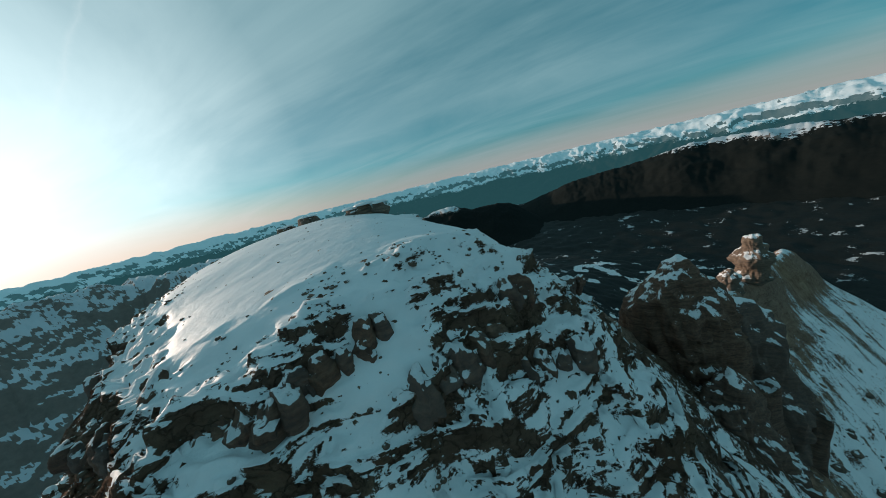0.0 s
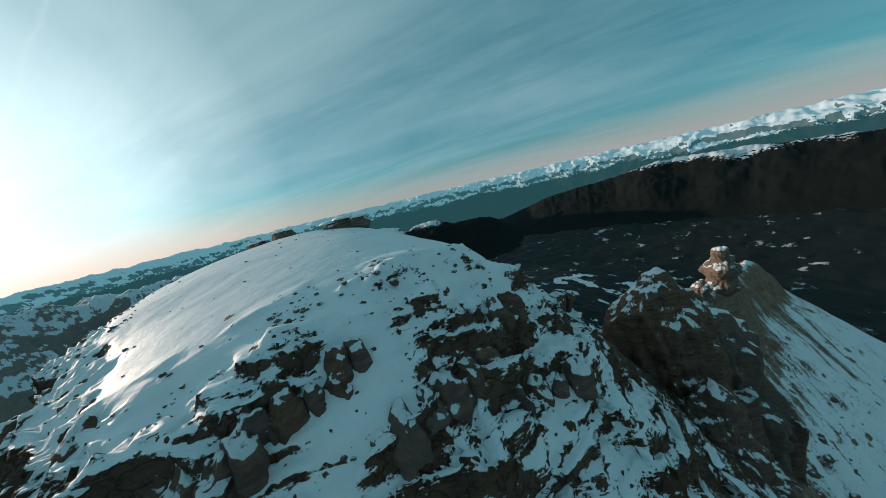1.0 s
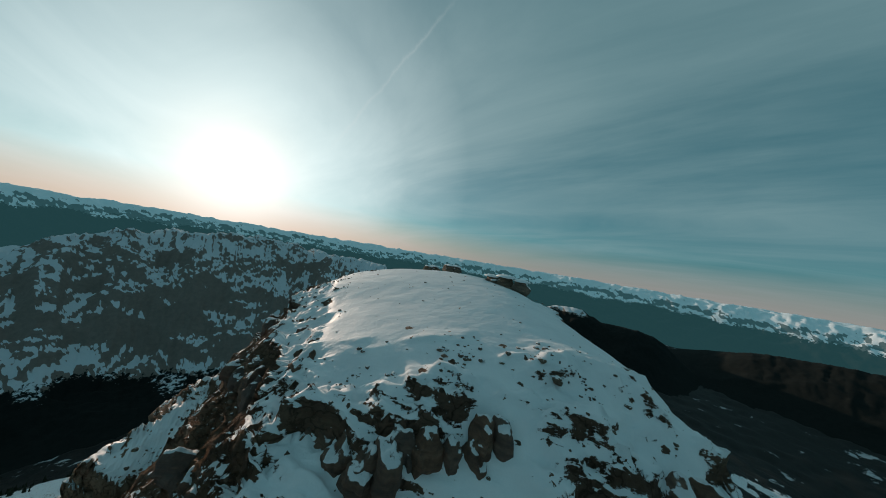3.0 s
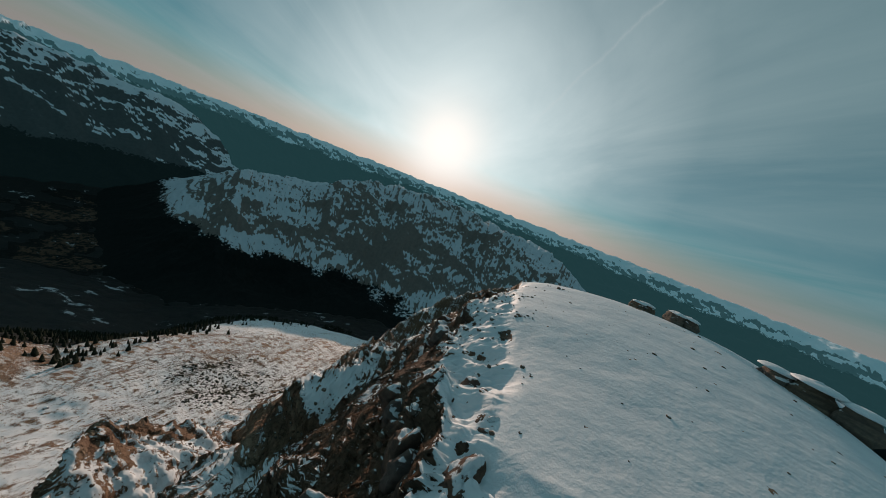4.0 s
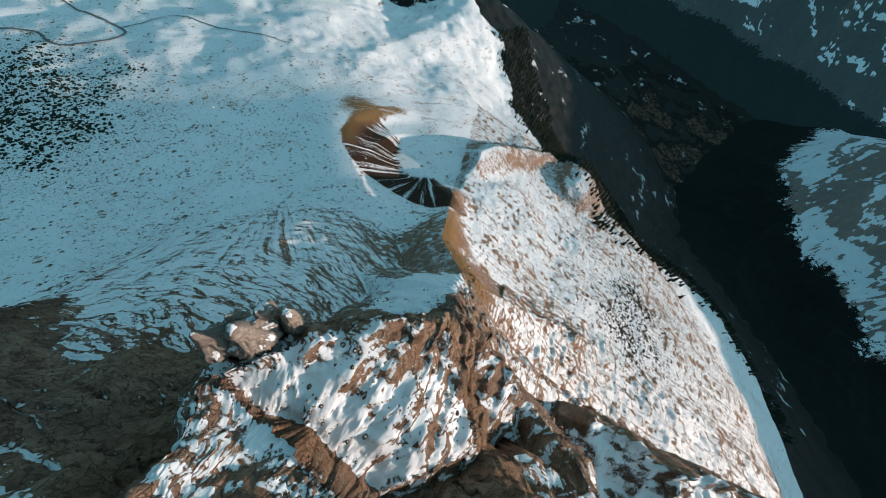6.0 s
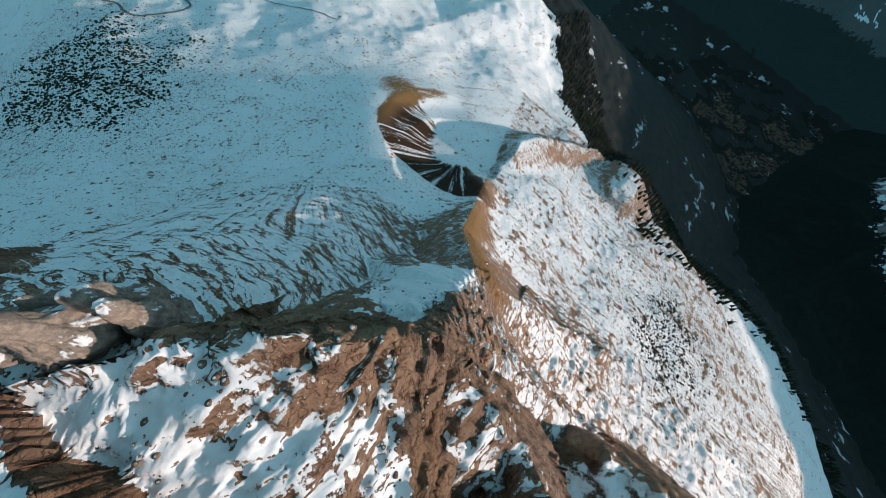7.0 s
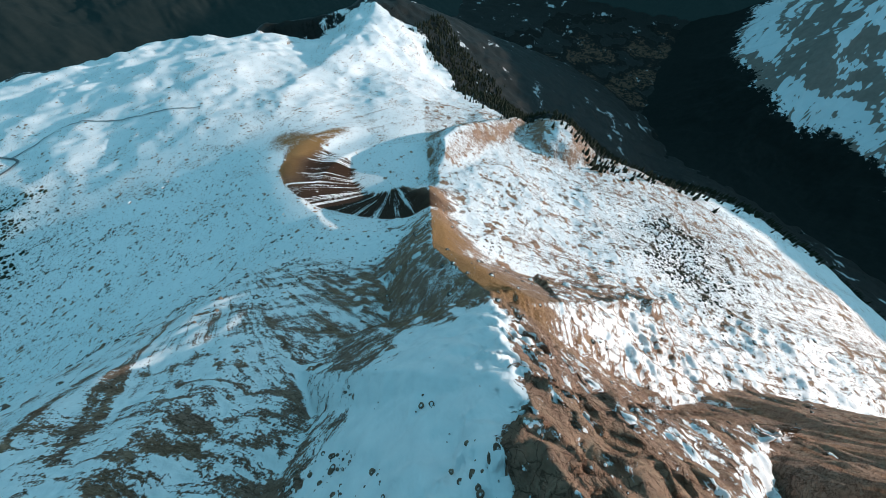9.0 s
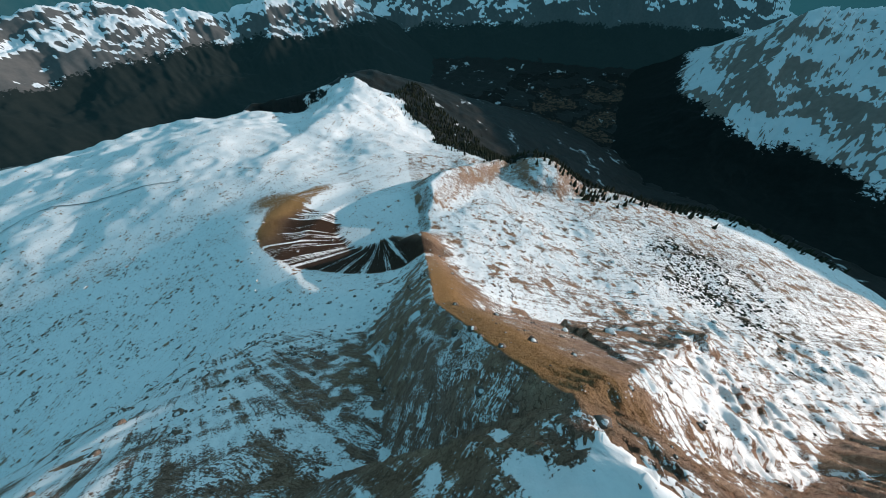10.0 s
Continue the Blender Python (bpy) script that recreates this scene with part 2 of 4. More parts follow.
def land(x, y):
    """Bare height of the massif and the country round it, before the fine relief."""
    base = apron(x, y)
    # the far peak with its spur, the knob and the hump behind the bowl
    peak, *_ = crest(x, y, PEAK, ([0, 60, 200], [0, 36, 110]), ([0, 60, 200], [0, 55, 260]))
    spur, *_ = crest(x, y, PEAK_SPUR, ([0, 50, 150], [0, 9, 55]), ([0, 50, 160], [0, 14, 75]))
    knob, *_ = crest(x, y, KNOB, ([0, 14, 45], [0, 6, 32]), ([0, 9, 36], [0, 4, 25]))
    hump, *_ = crest(x, y, HUMP, ([0, 20, 60], [0, 4, 34]), ([0, 20, 60], [0, 4, 34]))
    base = smax(base, peak, 12.0)
    base = smax(base, spur, 14.0)
    base = smax(base, knob, 9.0)
    base = smax(base, hump, 8.0)
    # earth bank that holds the bowl, and the bowl itself
    bowl, bd = bowl_slope(x, y)
    az = np.degrees(np.arctan2(y - BOWL[1], x - BOWL[0]))
    lip = smooth(70, 104, bd) * (1 - smooth(104, 190, bd)) * smooth(-150, -110, az) * (1 - smooth(40, 70, az))
    base = base + 9.0 * lip
    base = np.minimum(base, bowl)
    dome = dome_top(x, y)
    u = x + 2.6 * gnoise(x / 13, y / 13, x * 0) + 1.2 * gnoise(x / 5, y / 5, x * 0 + 8)
    v = y + 2.6 * gnoise(x / 13, y / 13, x * 0 + 5) + 1.2 * gnoise(x / 5, y / 5, x * 0 + 3)
    ub, vb = x + 16 * fbm(x / 48, y / 48, x * 0, 4, 0.6), y + 16 * fbm(x / 48, y / 48, x * 0 + 5, 4, 0.6)
    rib, *_ = crest(u, v, RIB_S, ([0, 1.5, 4, 9, 15, 25], [0, 2, 15, 34, 48, 70]), ([0, 4, 12, 18, 30], [0, 2.5, 7, 16, 60]))
    rib = rib - 1.6 * soft(-x - 53, 1.0)
    ridge, *_ = crest(0.75 * x + 0.25 * u, 0.75 * y + 0.25 * v, RIDGE_W, ([0, 8, 30, 60], [0, 6, 30, 52]), ([0, 6, 14, 60, 120], [0, 4, 14, 62, 115]))
    ribn, *_ = crest(u, v, RIB_N, ([0, 3, 8, 12, 25], [0, 2.5, 6, 14, 70]), ([0, 3, 12, 50], [0, 4, 28, 130]))
    ribb, *_ = crest(ub, vb, RIB_B, ([0, 4, 14, 30], [0, 6, 56, 110]), ([0, 6, 40, 90], [0, 3, 20, 40]))
    ribe, *_ = crest(u, v, RIB_E, ([0, 3, 12], [0, 3, 18]), ([0, 3, 12], [0, 2, 12]))
    knoll, *_ = crest(u, v, KNOLL, ([0, 3, 8, 17, 40], [0, 1.2, 7, 30, 70]), ([0, 3, 8, 17, 40], [0, 1.2, 7, 30, 70]))
    comb, *_ = crest(u, v, COMB, ([0, 2, 12, 40], [0, 2, 20, 60]), ([0, 2, 10, 40], [0, 2, 14, 40]))
    z = smax(dome, rib, 2.0)
    for other, k in ((ribn, 2.0), (ribb, 3.0), (ridge, 3.0), (ribe, 1.5), (knoll, 2.0), (comb, 1.5)):
        z = smax(z, other, k)
    return smax(z, base, 8.0)


def only(mask, fn, *args):
    """fn(*args) where mask is above nought, and nought elsewhere."""
    out = np.zeros(mask.shape)
    k = mask > 1e-4
    if k.any():
        out[k] = fn(*(a[k] for a in args)) * mask[k]
    return out


SNOW_EDGE = ([8, 12, 16, 22, 31, 34, 50, 60], [3.0, 1.2, -0.5, -1.8, -3.9, -4.9, -6.5, -5.0])


def rim_rocks(x, y):
    """The broken rocks west of the edge of the summit snow."""
    d = np.interp(y, *SNOW_EDGE) - x + 1.6 * gnoise(x / 4, y / 4, x * 0 + 21)
    return smooth(-0.4, 1.2, d) * (1 - smooth(13, 20, d)) * smooth(10, 15, y) * (1 - smooth(56, 64, y))


def relief(x, y, z, steep):
    """Fine relief: broken rock on steep ground, ledges, wind ripples on the snow."""
    r = np.hypot(x - CX, y - CY)
    az = np.degrees(np.arctan2(-(x - CX), y - CY))
    calm = smooth(105, 125, np.abs(az)) * (1 - smooth(600, 900, r))
    near = np.maximum(np.maximum(1 - smooth(58, 100, r), (1 - smooth(95, 150, r)) * smooth(24, 40, y)), 1 - smooth(25, 60, np.hypot(x - 85, y - 16)))
    far = smooth(150, 500, r)
    scree = smooth(-66, -84, z) * (1 - smooth(4, 14, y))
    near = near * (1 - 0.6 * scree)
    steep = np.maximum(steep, 0.6 * (1 - smooth(50, 60, r)) * smooth(-16, -22, x) * (1 - smooth(30, 36, y)))
    knob = smooth(17, 11, y) * smooth(-10, -3, x) * (1 - smooth(34, 40, x)) * smooth(-0.05, 0.15, fbm(x / 6, y / 4, x * 0 + 2, 4))
    talus = np.maximum(calm * smooth(62, 100, r), scree)
    out = fbm(x / 11, y / 11, z / 40, 4) * (0.35 + 4.4 * steep * (0.25 + 0.75 * near)) * (1 - far) * (1 - 0.8 * talus)
    out = out + fbm(x / 70, y / 70, z / 140, 5) * (5 + 20 * smooth(500, 900, r)) * (1 - 0.7 * calm) * smooth(60, 250, r)
    out = out + fbm(x / 34, y / 34, z / 60, 5, 0.55, True) * 15 * steep * smooth(70, 110, r) * (1 - smooth(300, 500, r)) * (y > 30)
    rocks = rim_rocks(x, y)
    out = out + only(steep * near, lambda x, y, z: 1.9 * fbm(x / 2.6, y / 2.6, z / 3.4, 5, 0.6, True), x, y, z)
    out = out + only(knob, lambda x, y, z: 0.2 + 1.7 * fbm(x / 2.2, y / 2.2, z / 2, 5, 0.6, True), x, y, z)
    out = out + only(rocks, lambda x, y, z: -0.9 + 2.1 * fbm(x / 3.4, y / 2.8, z / 3, 5, 0.6, True), x, y, z)
    out = out + only(np.clip(steep + knob + rocks, 0, 1) * near, lambda x, y, z: 0.42 * fbm(x / 0.9, y / 0.9, z / 0.8, 3, 0.6, True), x, y, z)
    brow = smooth(55, 80, y) * (1 - smooth(470, 520, y)) * smooth(70, 20, x - 0.4 * np.maximum(0, y - 100)) * smooth(-200, -165, x + 0.25 * y)
    out = out + only(brow, lambda x, y, z: 12 * fbm(x / 34, y / 34, z / 60, 6, 0.6, True) + 4 * fbm(x / 9, y / 9, z / 9, 4), x, y, z)
    waste = smooth(400, 520, r) * smooth(98, 112, np.abs(az)) * (1 - smooth(1300, 1600, r))
    out = out + only(waste, lambda x, y: 19 * fbm(x / 130, y / 130, x * 0 + 7, 6, 0.48, True) + 1.5 * fbm(x / 22, y / 22, x * 0, 3), x, y)
    sunny = smooth(40, 60, az) * (1 - smooth(100, 115, az)) * smooth(110, 200, r) * (1 - smooth(520, 640, r))
    out = out + only(sunny, lambda x, y: 9.0 * fbm(x / 55, y / 55, x * 0 + 4, 5) + 3.2 * fbm(x / 15, y / 15, x * 0 + 9, 4, 0.5, True), x, y)
    south = (1 - smooth(14, 20, y)) * smooth(-8, 0, x) * (1 - smooth(36, 42, x))
    # ledges: the beds of the rock stand out as broken steps
    def ledges(x, y, z, o):
        q = (z + o) / 2.3 + 1.8 * fbm(x / 10, y / 10, z / 14, 4) + 0.09 * x
        f = q - np.floor(q)
        broken = smooth(-0.12, 0.22, fbm(x / 7 + 30, y / 7, z / 5, 3))
        q2 = (z + o) / 0.75 + 2.2 * fbm(x / 4, y / 4, z / 5, 3)
        f2 = q2 - np.floor(q2)
        return (smooth(0.25, 0.9, f) - f) * 2.3 * 0.95 * broken + (smooth(0.3, 0.8, f2) - f2) * 0.75 * 0.8
    def slabs(x, y, z, o):
        q = (0.30 * x - 0.62 * y + 0.50 * z) / 2.6 + 0.9 * fbm(x / 8, y / 8, z / 9, 4)
        f = q - np.floor(q)
        q2 = (0.55 * x + 0.25 * y + 0.45 * z) / 1.1 + 0.8 * fbm(x / 4, y / 4, z / 5, 3)
        f2 = q2 - np.floor(q2)
        return (smooth(0.1, 0.95, f) - f) * 3.0 + (smooth(0.1, 0.9, f2) - f2) * 0.9
    face = steep * near * smooth(-26, -32, x) * smooth(-10, -4, y) * (1 - smooth(30, 38, y))
    return out + only(steep * near * (1 + 0.7 * south), ledges, x, y, z, out) + only(face, slabs, x, y, z, out)


def fall(x, y):
    """Steepness of the bare land."""
    e = 0.6 + np.hypot(x - CX, y - CY) * 0.006
    z = land(x, y)
    return z, np.hypot((land(x + e, y) - z) / e, (land(x, y + e) - z) / e)


def ground_z(x, y):
    x, y = np.asarray(x, float), np.asarray(y, float)
    z, slope = fall(x, y)
    return z + relief(x, y, z, smooth(0.5, 1.3, slope)), slope


# ---- materials ----
def shader(name):
    m = bpy.data.materials.new(name)
    m.use_nodes = True
    t = m.node_tree
    return m, t, t.nodes["Principled BSDF"]


def bump(t, bsdf, height, strength, distance):
    b = t.nodes.new("ShaderNodeBump")
    b.inputs["Strength"].default_value, b.inputs["Distance"].default_value = strength, distance
    t.links.new(height, b.inputs["Height"])
    t.links.new(b.outputs[0], bsdf.inputs["Normal"])


def attr(t, name):
    a = t.nodes.new("ShaderNodeAttribute")
    a.attribute_name = name
    return a.outputs["Fac"]


def ground_material():
    m, t, bsdf = shader("alpine_snow_and_rock")
    geo = t.nodes.new("ShaderNodeNewGeometry")
    pos = geo.outputs["Position"]
    sep = t.nodes.new("ShaderNodeSeparateXYZ")
    t.links.new(geo.outputs["Normal"], sep.inputs[0])
    up = sep.outputs[2]
    fine = noise_node(t, pos, 2.6, 8, 0.72)
    mid = noise_node(t, pos, 0.35, 6, 0.62)
    big = noise_node(t, pos, 0.045, 5, 0.6)
    strata = noise_node(t, mapping(t, pos, (0.12, 0.12, 1.6)), 0.8, 6, 0.65)
    # runnels that follow the fall of the slopes
    fall = t.nodes.new("ShaderNodeCombineXYZ")
    t.links.new(math_node(t, "MULTIPLY", attr(t, "turn"), 34.0), fall.inputs[0])
    t.links.new(math_node(t, "MULTIPLY", attr(t, "out"), 0.004), fall.inputs[1])
    runs = noise_node(t, fall.outputs[0], 2.6, 7, 0.68, 0.12)
    # rock colours
    warm = ramp(t, mid, [(0.30, (0.21, 0.114, 0.075)), (0.5, (0.46, 0.288, 0.19)), (0.68, (0.64, 0.455, 0.305))])
    grey = ramp(t, strata, [(0.3, (0.19, 0.108, 0.084)), (0.5, (0.43, 0.288, 0.214)), (0.62, (0.28, 0.175, 0.128)), (0.75, (0.54, 0.40, 0.32))])
    rock = mix_col(t, ramp(t, big, [(0.40, 0.15), (0.6, 0.85)]), grey, warm)
    crack = t.nodes.new("ShaderNodeTexVoronoi")
    crack.feature = "DISTANCE_TO_EDGE"
    crack.inputs["Scale"].default_value = 0.55
    wavy = t.nodes.new("ShaderNodeVectorMath")
    wavy.operation = "MULTIPLY_ADD"
    wn = t.nodes.new("ShaderNodeTexNoise")
    wn.inputs["Scale"].default_value, wn.inputs["Detail"].default_value = 0.9, 5
    t.links.new(pos, wn.inputs["Vector"])
    t.links.new(wn.outputs["Color"], wavy.inputs[0])
    wavy.inputs[1].default_value = (3.6, 3.6, 4.4)
    t.links.new(mapping(t, pos, (1, 1, 1.7)), wavy.inputs[2])
    t.links.new(wavy.outputs[0], crack.inputs["Vector"])
    joint = ramp(t, crack.outputs["Distance"], [(0.0, 1.0), (0.06, 0.0)])
    rock = mix_col(t, math_node(t, "MULTIPLY", joint, 0.45), rock, (0.022, 0.016, 0.013))
    rock = mix_col(t, ramp(t, fine, [(0.30, 0.65), (0.45, 0.0)]), rock, (0.06, 0.042, 0.034))
    ochre = ramp(t, fine, [(0.3, (0.20, 0.105, 0.038)), (0.7, (0.42, 0.25, 0.10))])
    rock = mix_col(t, attr(t, "soil"), rock, ochre)
    dark_brown = ramp(t, fine, [(0.3, (0.022, 0.012, 0.008)), (0.7, (0.070, 0.036, 0.018))])
    rock = mix_col(t, attr(t, "dark_brown"), rock, dark_brown)
    # snow lies where the ground is flat enough, in ragged patches
    hold = math_node(t, "ADD", up, math_node(t, "MULTIPLY", math_node(t, "SUBTRACT", mid, 0.5), 0.55))
    hold = math_node(t, "ADD", hold, math_node(t, "MULTIPLY", math_node(t, "SUBTRACT", fine, 0.5), 1.15))
    hold = math_node(t, "SUBTRACT", hold, attr(t, "bare"))
    beds = noise_node(t, mapping(t, pos, (0.22, 0.22, 1.9)), 1.5, 6, 0.7, 0.5)
    hold = math_node(t, "ADD", hold, math_node(t, "MULTIPLY", math_node(t, "SUBTRACT", beds, 0.5), math_node(t, "MULTIPLY", attr(t, "beds"), 1.5)))
    streak = math_node(t, "MULTIPLY", math_node(t, "SUBTRACT", runs, 0.5), math_node(t, "MULTIPLY", attr(t, "streaky"), 2.6))
    hold = math_node(t, "ADD", hold, streak)
    # stones and dwarf pines that stand out of the snow
    dots = []
    for scale, size in ((0.16, 0.36), (0.42, 0.40), (1.1, 0.36), (2.7, 0.34)):
        vo = t.nodes.new("ShaderNodeTexVoronoi")
        vo.inputs["Scale"].default_value = scale
        vo.inputs["Randomness"].default_value = 1.0
        wob = t.nodes.new("ShaderNodeVectorMath")
        wob.operation = "MULTIPLY_ADD"
        nz = t.nodes.new("ShaderNodeTexNoise")
        nz.inputs["Scale"].default_value = scale * 3.5
        t.links.new(pos, nz.inputs["Vector"])
        t.links.new(nz.outputs["Color"], wob.inputs[0])
        wob.inputs[1].default_value = (0.7 / scale, 0.7 / scale, 0.7 / scale)
        t.links.new(pos, wob.inputs[2])
        t.links.new(wob.outputs[0], vo.inputs["Vector"])
        sepc = t.nodes.new("ShaderNodeSeparateColor")
        t.links.new(vo.outputs["Color"], sepc.inputs[0])
        near = math_node(t, "LESS_THAN", vo.outputs["Distance"], math_node(t, "MULTIPLY", sepc.outputs[1], size))
        pick = math_node(t, "LESS_THAN", sepc.outputs[0], math_node(t, "MULTIPLY", attr(t, "spots"), 0.85))
        dots.append(math_node(t, "MULTIPLY", near, pick))
    dot = dots[0]
    for d in dots[1:]:
        dot = math_node(t, "MAXIMUM", dot, d)
    snow_f = ramp(t, hold, [(0.565, 0.0), (0.60, 1.0)])
    snow_f = math_node(t, "MULTIPLY", snow_f, math_node(t, "SUBTRACT", 1.0, dot))
    pine = ramp(t, fine, [(0.3, (0.012, 0.018, 0.012)), (0.7, (0.045, 0.05, 0.03))])
    rock = mix_col(t, attr(t, "shrub"), rock, pine)
    snow = ramp(t, mid, [(0.3, (0.76, 0.78, 0.80)), (0.7, (0.86, 0.87, 0.88))])
    col = mix_col(t, snow_f, rock, snow)
    # woods in the valleys, near black with valley shade put into their colour
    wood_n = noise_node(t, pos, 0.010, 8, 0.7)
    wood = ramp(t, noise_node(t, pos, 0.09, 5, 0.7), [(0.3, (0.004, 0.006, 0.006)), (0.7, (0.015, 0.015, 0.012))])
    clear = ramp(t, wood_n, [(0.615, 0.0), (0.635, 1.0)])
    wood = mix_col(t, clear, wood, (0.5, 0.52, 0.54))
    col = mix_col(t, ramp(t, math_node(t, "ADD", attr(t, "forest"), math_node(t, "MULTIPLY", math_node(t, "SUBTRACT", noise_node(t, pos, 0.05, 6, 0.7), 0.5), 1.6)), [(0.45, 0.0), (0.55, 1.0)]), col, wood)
    t.links.new(col, bsdf.inputs["Base Color"])
    rough = math_node(t, "SUBTRACT", 0.9, math_node(t, "MULTIPLY", snow_f, 0.3))
    t.links.new(rough, bsdf.inputs["Roughness"])
    bsdf.inputs["Specular IOR Level"].default_value = 0.2
    hgt = math_node(t, "MULTIPLY", math_node(t, "SUBTRACT", math_node(t, "ADD", fine, strata), math_node(t, "MULTIPLY", joint, 0.6)), math_node(t, "SUBTRACT", 1.0, snow_f))
    hgt = math_node(t, "ADD", hgt, math_node(t, "MULTIPLY", mid, 0.25))
    bump(t, bsdf, hgt, 1.0, 0.8)
    return m


GROUND = ground_material()


def mesh_from_grid(name, px, py, pz, wrap, attrs, material):
    """A sheet from a grid of rows (rings) and columns; wrap joins the last column to the first."""
    nr, nc = px.shape
    idx = np.arange(nr * nc).reshape(nr, nc)
    right = np.roll(idx, -1, axis=1) if wrap else idx[:, 1:]
    a = idx if wrap else idx[:, :-1]
    quads = np.stack([a[:-1], a[1:], right[1:], right[:-1]], -1).reshape(-1, 4)
    me = bpy.data.meshes.new(name)
    me.vertices.add(nr * nc)
    me.vertices.foreach_set("co", np.stack([px, py, pz], -1).astype(np.float32).ravel())
    me.loops.add(quads.size)
    me.loops.foreach_set("vertex_index", quads.ravel().astype(np.int32))
    me.polygons.add(len(quads))
    me.polygons.foreach_set("loop_start", np.arange(0, quads.size, 4, dtype=np.int32))
    me.polygons.foreach_set("use_smooth", np.ones(len(quads), dtype=bool))
    me.update(calc_edges=True)
    for k, v in attrs.items():
        at = me.attributes.new(k, "FLOAT", "POINT")
        at.data.foreach_set("value", v.ravel().astype(np.float32))
    me.materials.append(material)
    return me


def wood_edge(x, y, az):
    """How far from the massif the woods begin, by bearing, with an uneven outline."""
    edge = np.interp(az, [-180, -120, -60, -45, -30, 0, 25, 38, 47, 53, 61, 70, 84, 91, 98, 106, 114, 122, 140, 160, 180],
                     [1000, 700, 420, 700, 520, 430, 700, 880, 690, 680, 630, 500, 495, 530, 520, 640, 900, 1060, 1060, 980, 1000])
    return edge * (1 + 0.20 * fbm(x / 120, y / 120, x * 0 + 14, 5, 0.6))


def ground_sheet():
    near = np.arange(0.3, 62, 0.3)
    rings, r = list(near), 62.0
    while r < 4950:
        r *= 1.0095
        rings.append(r)
    rr = np.array(rings)
    th = np.linspace(0, 2 * math.pi, 1020, endpoint=False)
    R, T = np.meshgrid(rr, th, indexing="ij")
    shape = R.shape
    x, y = (CX + R * np.cos(T)).ravel(), (CY + R * np.sin(T)).ravel()
    z = land(x, y)
    grid = z.reshape(shape)
    dr = np.gradient(grid, axis=0) / np.gradient(R, axis=0)
    dt = (np.roll(grid, -1, 1) - np.roll(grid, 1, 1)) / (2 * (th[1] - th[0]) * R)
    slope = np.hypot(dr, dt).ravel()
    steep = smooth(0.5, 1.3, slope)
    z = z + relief(x, y, z, steep)
    rad = np.hypot(x - CX, y - CY)
    low_scree = smooth(-66, -84, z) * (1 - smooth(4, 14, y)) * (1 - smooth(150, 260, rad))
    # broken ledges push the faces in and out
    amp = steep * np.maximum(1 - smooth(62, 85, rad), (1 - smooth(130, 300, rad)) * smooth(30, 50, y)) * 3.2 * (1 - 0.6 * low_scree)
    x2 = x + amp * fbm(x / 6, y / 6, z / 3.5, 4)
    y2 = y + amp * fbm(x / 6 + 40, y / 6, z / 3.5, 4)
    az = np.degrees(np.arctan2(-(x - CX), y - CY))
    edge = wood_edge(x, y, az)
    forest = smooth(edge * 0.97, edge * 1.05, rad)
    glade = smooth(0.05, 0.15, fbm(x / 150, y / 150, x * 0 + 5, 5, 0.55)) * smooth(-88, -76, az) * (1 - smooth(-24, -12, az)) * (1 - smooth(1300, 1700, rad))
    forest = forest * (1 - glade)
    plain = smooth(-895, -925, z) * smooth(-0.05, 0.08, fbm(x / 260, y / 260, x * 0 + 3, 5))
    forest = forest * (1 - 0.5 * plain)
    _, dw, sw, _ = crest(x, y, RIDGE_W, ([0, 1], [0, 1]), ([0, 1], [0, 1]))
    _, db, sb, _ = crest(x, y, RIB_B, ([0, 1], [0, 1]), ([0, 1], [0, 1]))
    _, bd = bowl_slope(x, y)
    blot = fbm(x / 25, y / 25, z / 25, 4)
    ang = np.degrees(np.arctan2(y - BOWL[1], x - BOWL[0]))
    rim = 101 + 22 * smooth(12, 48, ang) + 5 * gnoise(ang / 14, ang * 0, ang * 0)
    bank = smooth(31, 44, bd + 16 * blot) * (1 - smooth(rim, rim + 3, bd)) * smooth(-96, -70, ang + 20 * blot) * (1 - smooth(46, 58, ang + 12 * blot))
    crown = (sw <= 0) * (1 - smooth(4, 26, dw + 26 * blot + 12 * fbm(x / 6, y / 6, z / 6, 3))) * smooth(60, 75, rad) * smooth(-70, -86, x) * (1 - 0.8 * smooth(-140, -180, x))
    orange = smooth(80, 97, bd) * (1 - smooth(rim + 2, rim + 8, bd)) * smooth(-128, -110, ang) * (1 - smooth(-50, -15, ang)) + (1 - smooth(12, 48, np.hypot(x + 246, y + 252) + 45 * blot))
    wall = (1 - smooth(6, 16, np.hypot(x + 44, y - 8) * 0.5)) * smooth(1.2, 2.2, slope)
    soil = np.clip(0.1 * wall + crown + orange + np.clip(blot * 1.2, 0, 1), 0, 1)
    brown = (1 - smooth(0, 0.4, sb)) * (1 - smooth(60, 100, db)) * (y > 55)
    dark_brown = np.clip(bank * (1 - 0.6 * orange) + 0.5 * brown + 0.8 * smooth(0.0, 0.12, plain), 0, 1)
    lit = smooth(20, 60, rad) * (x < -60) * (sw <= 0)
    bare = 0.50 * bank + 0.34 * crown + 0.5 * np.clip(orange, 0, 1) + 0.16 * brown
    sheer = smooth(1.5, 3.0, slope) * (rad < 160) * (1 - 0.8 * smooth(-80, -95, x))
    west = (x < -3) * (y > 8) * (rad < 70)
    prow = smooth(-36, -42, x) * (1 - smooth(44, 56, rad)) * (y > 2) * (y < 30)
    tower = 1 - smooth(14, 26, np.hypot(x - 70, y - 15)) + 0.7 * (1 - smooth(10, 30, np.abs(y - 17))) * smooth(78, 88, x) * (1 - smooth(170, 190, x))
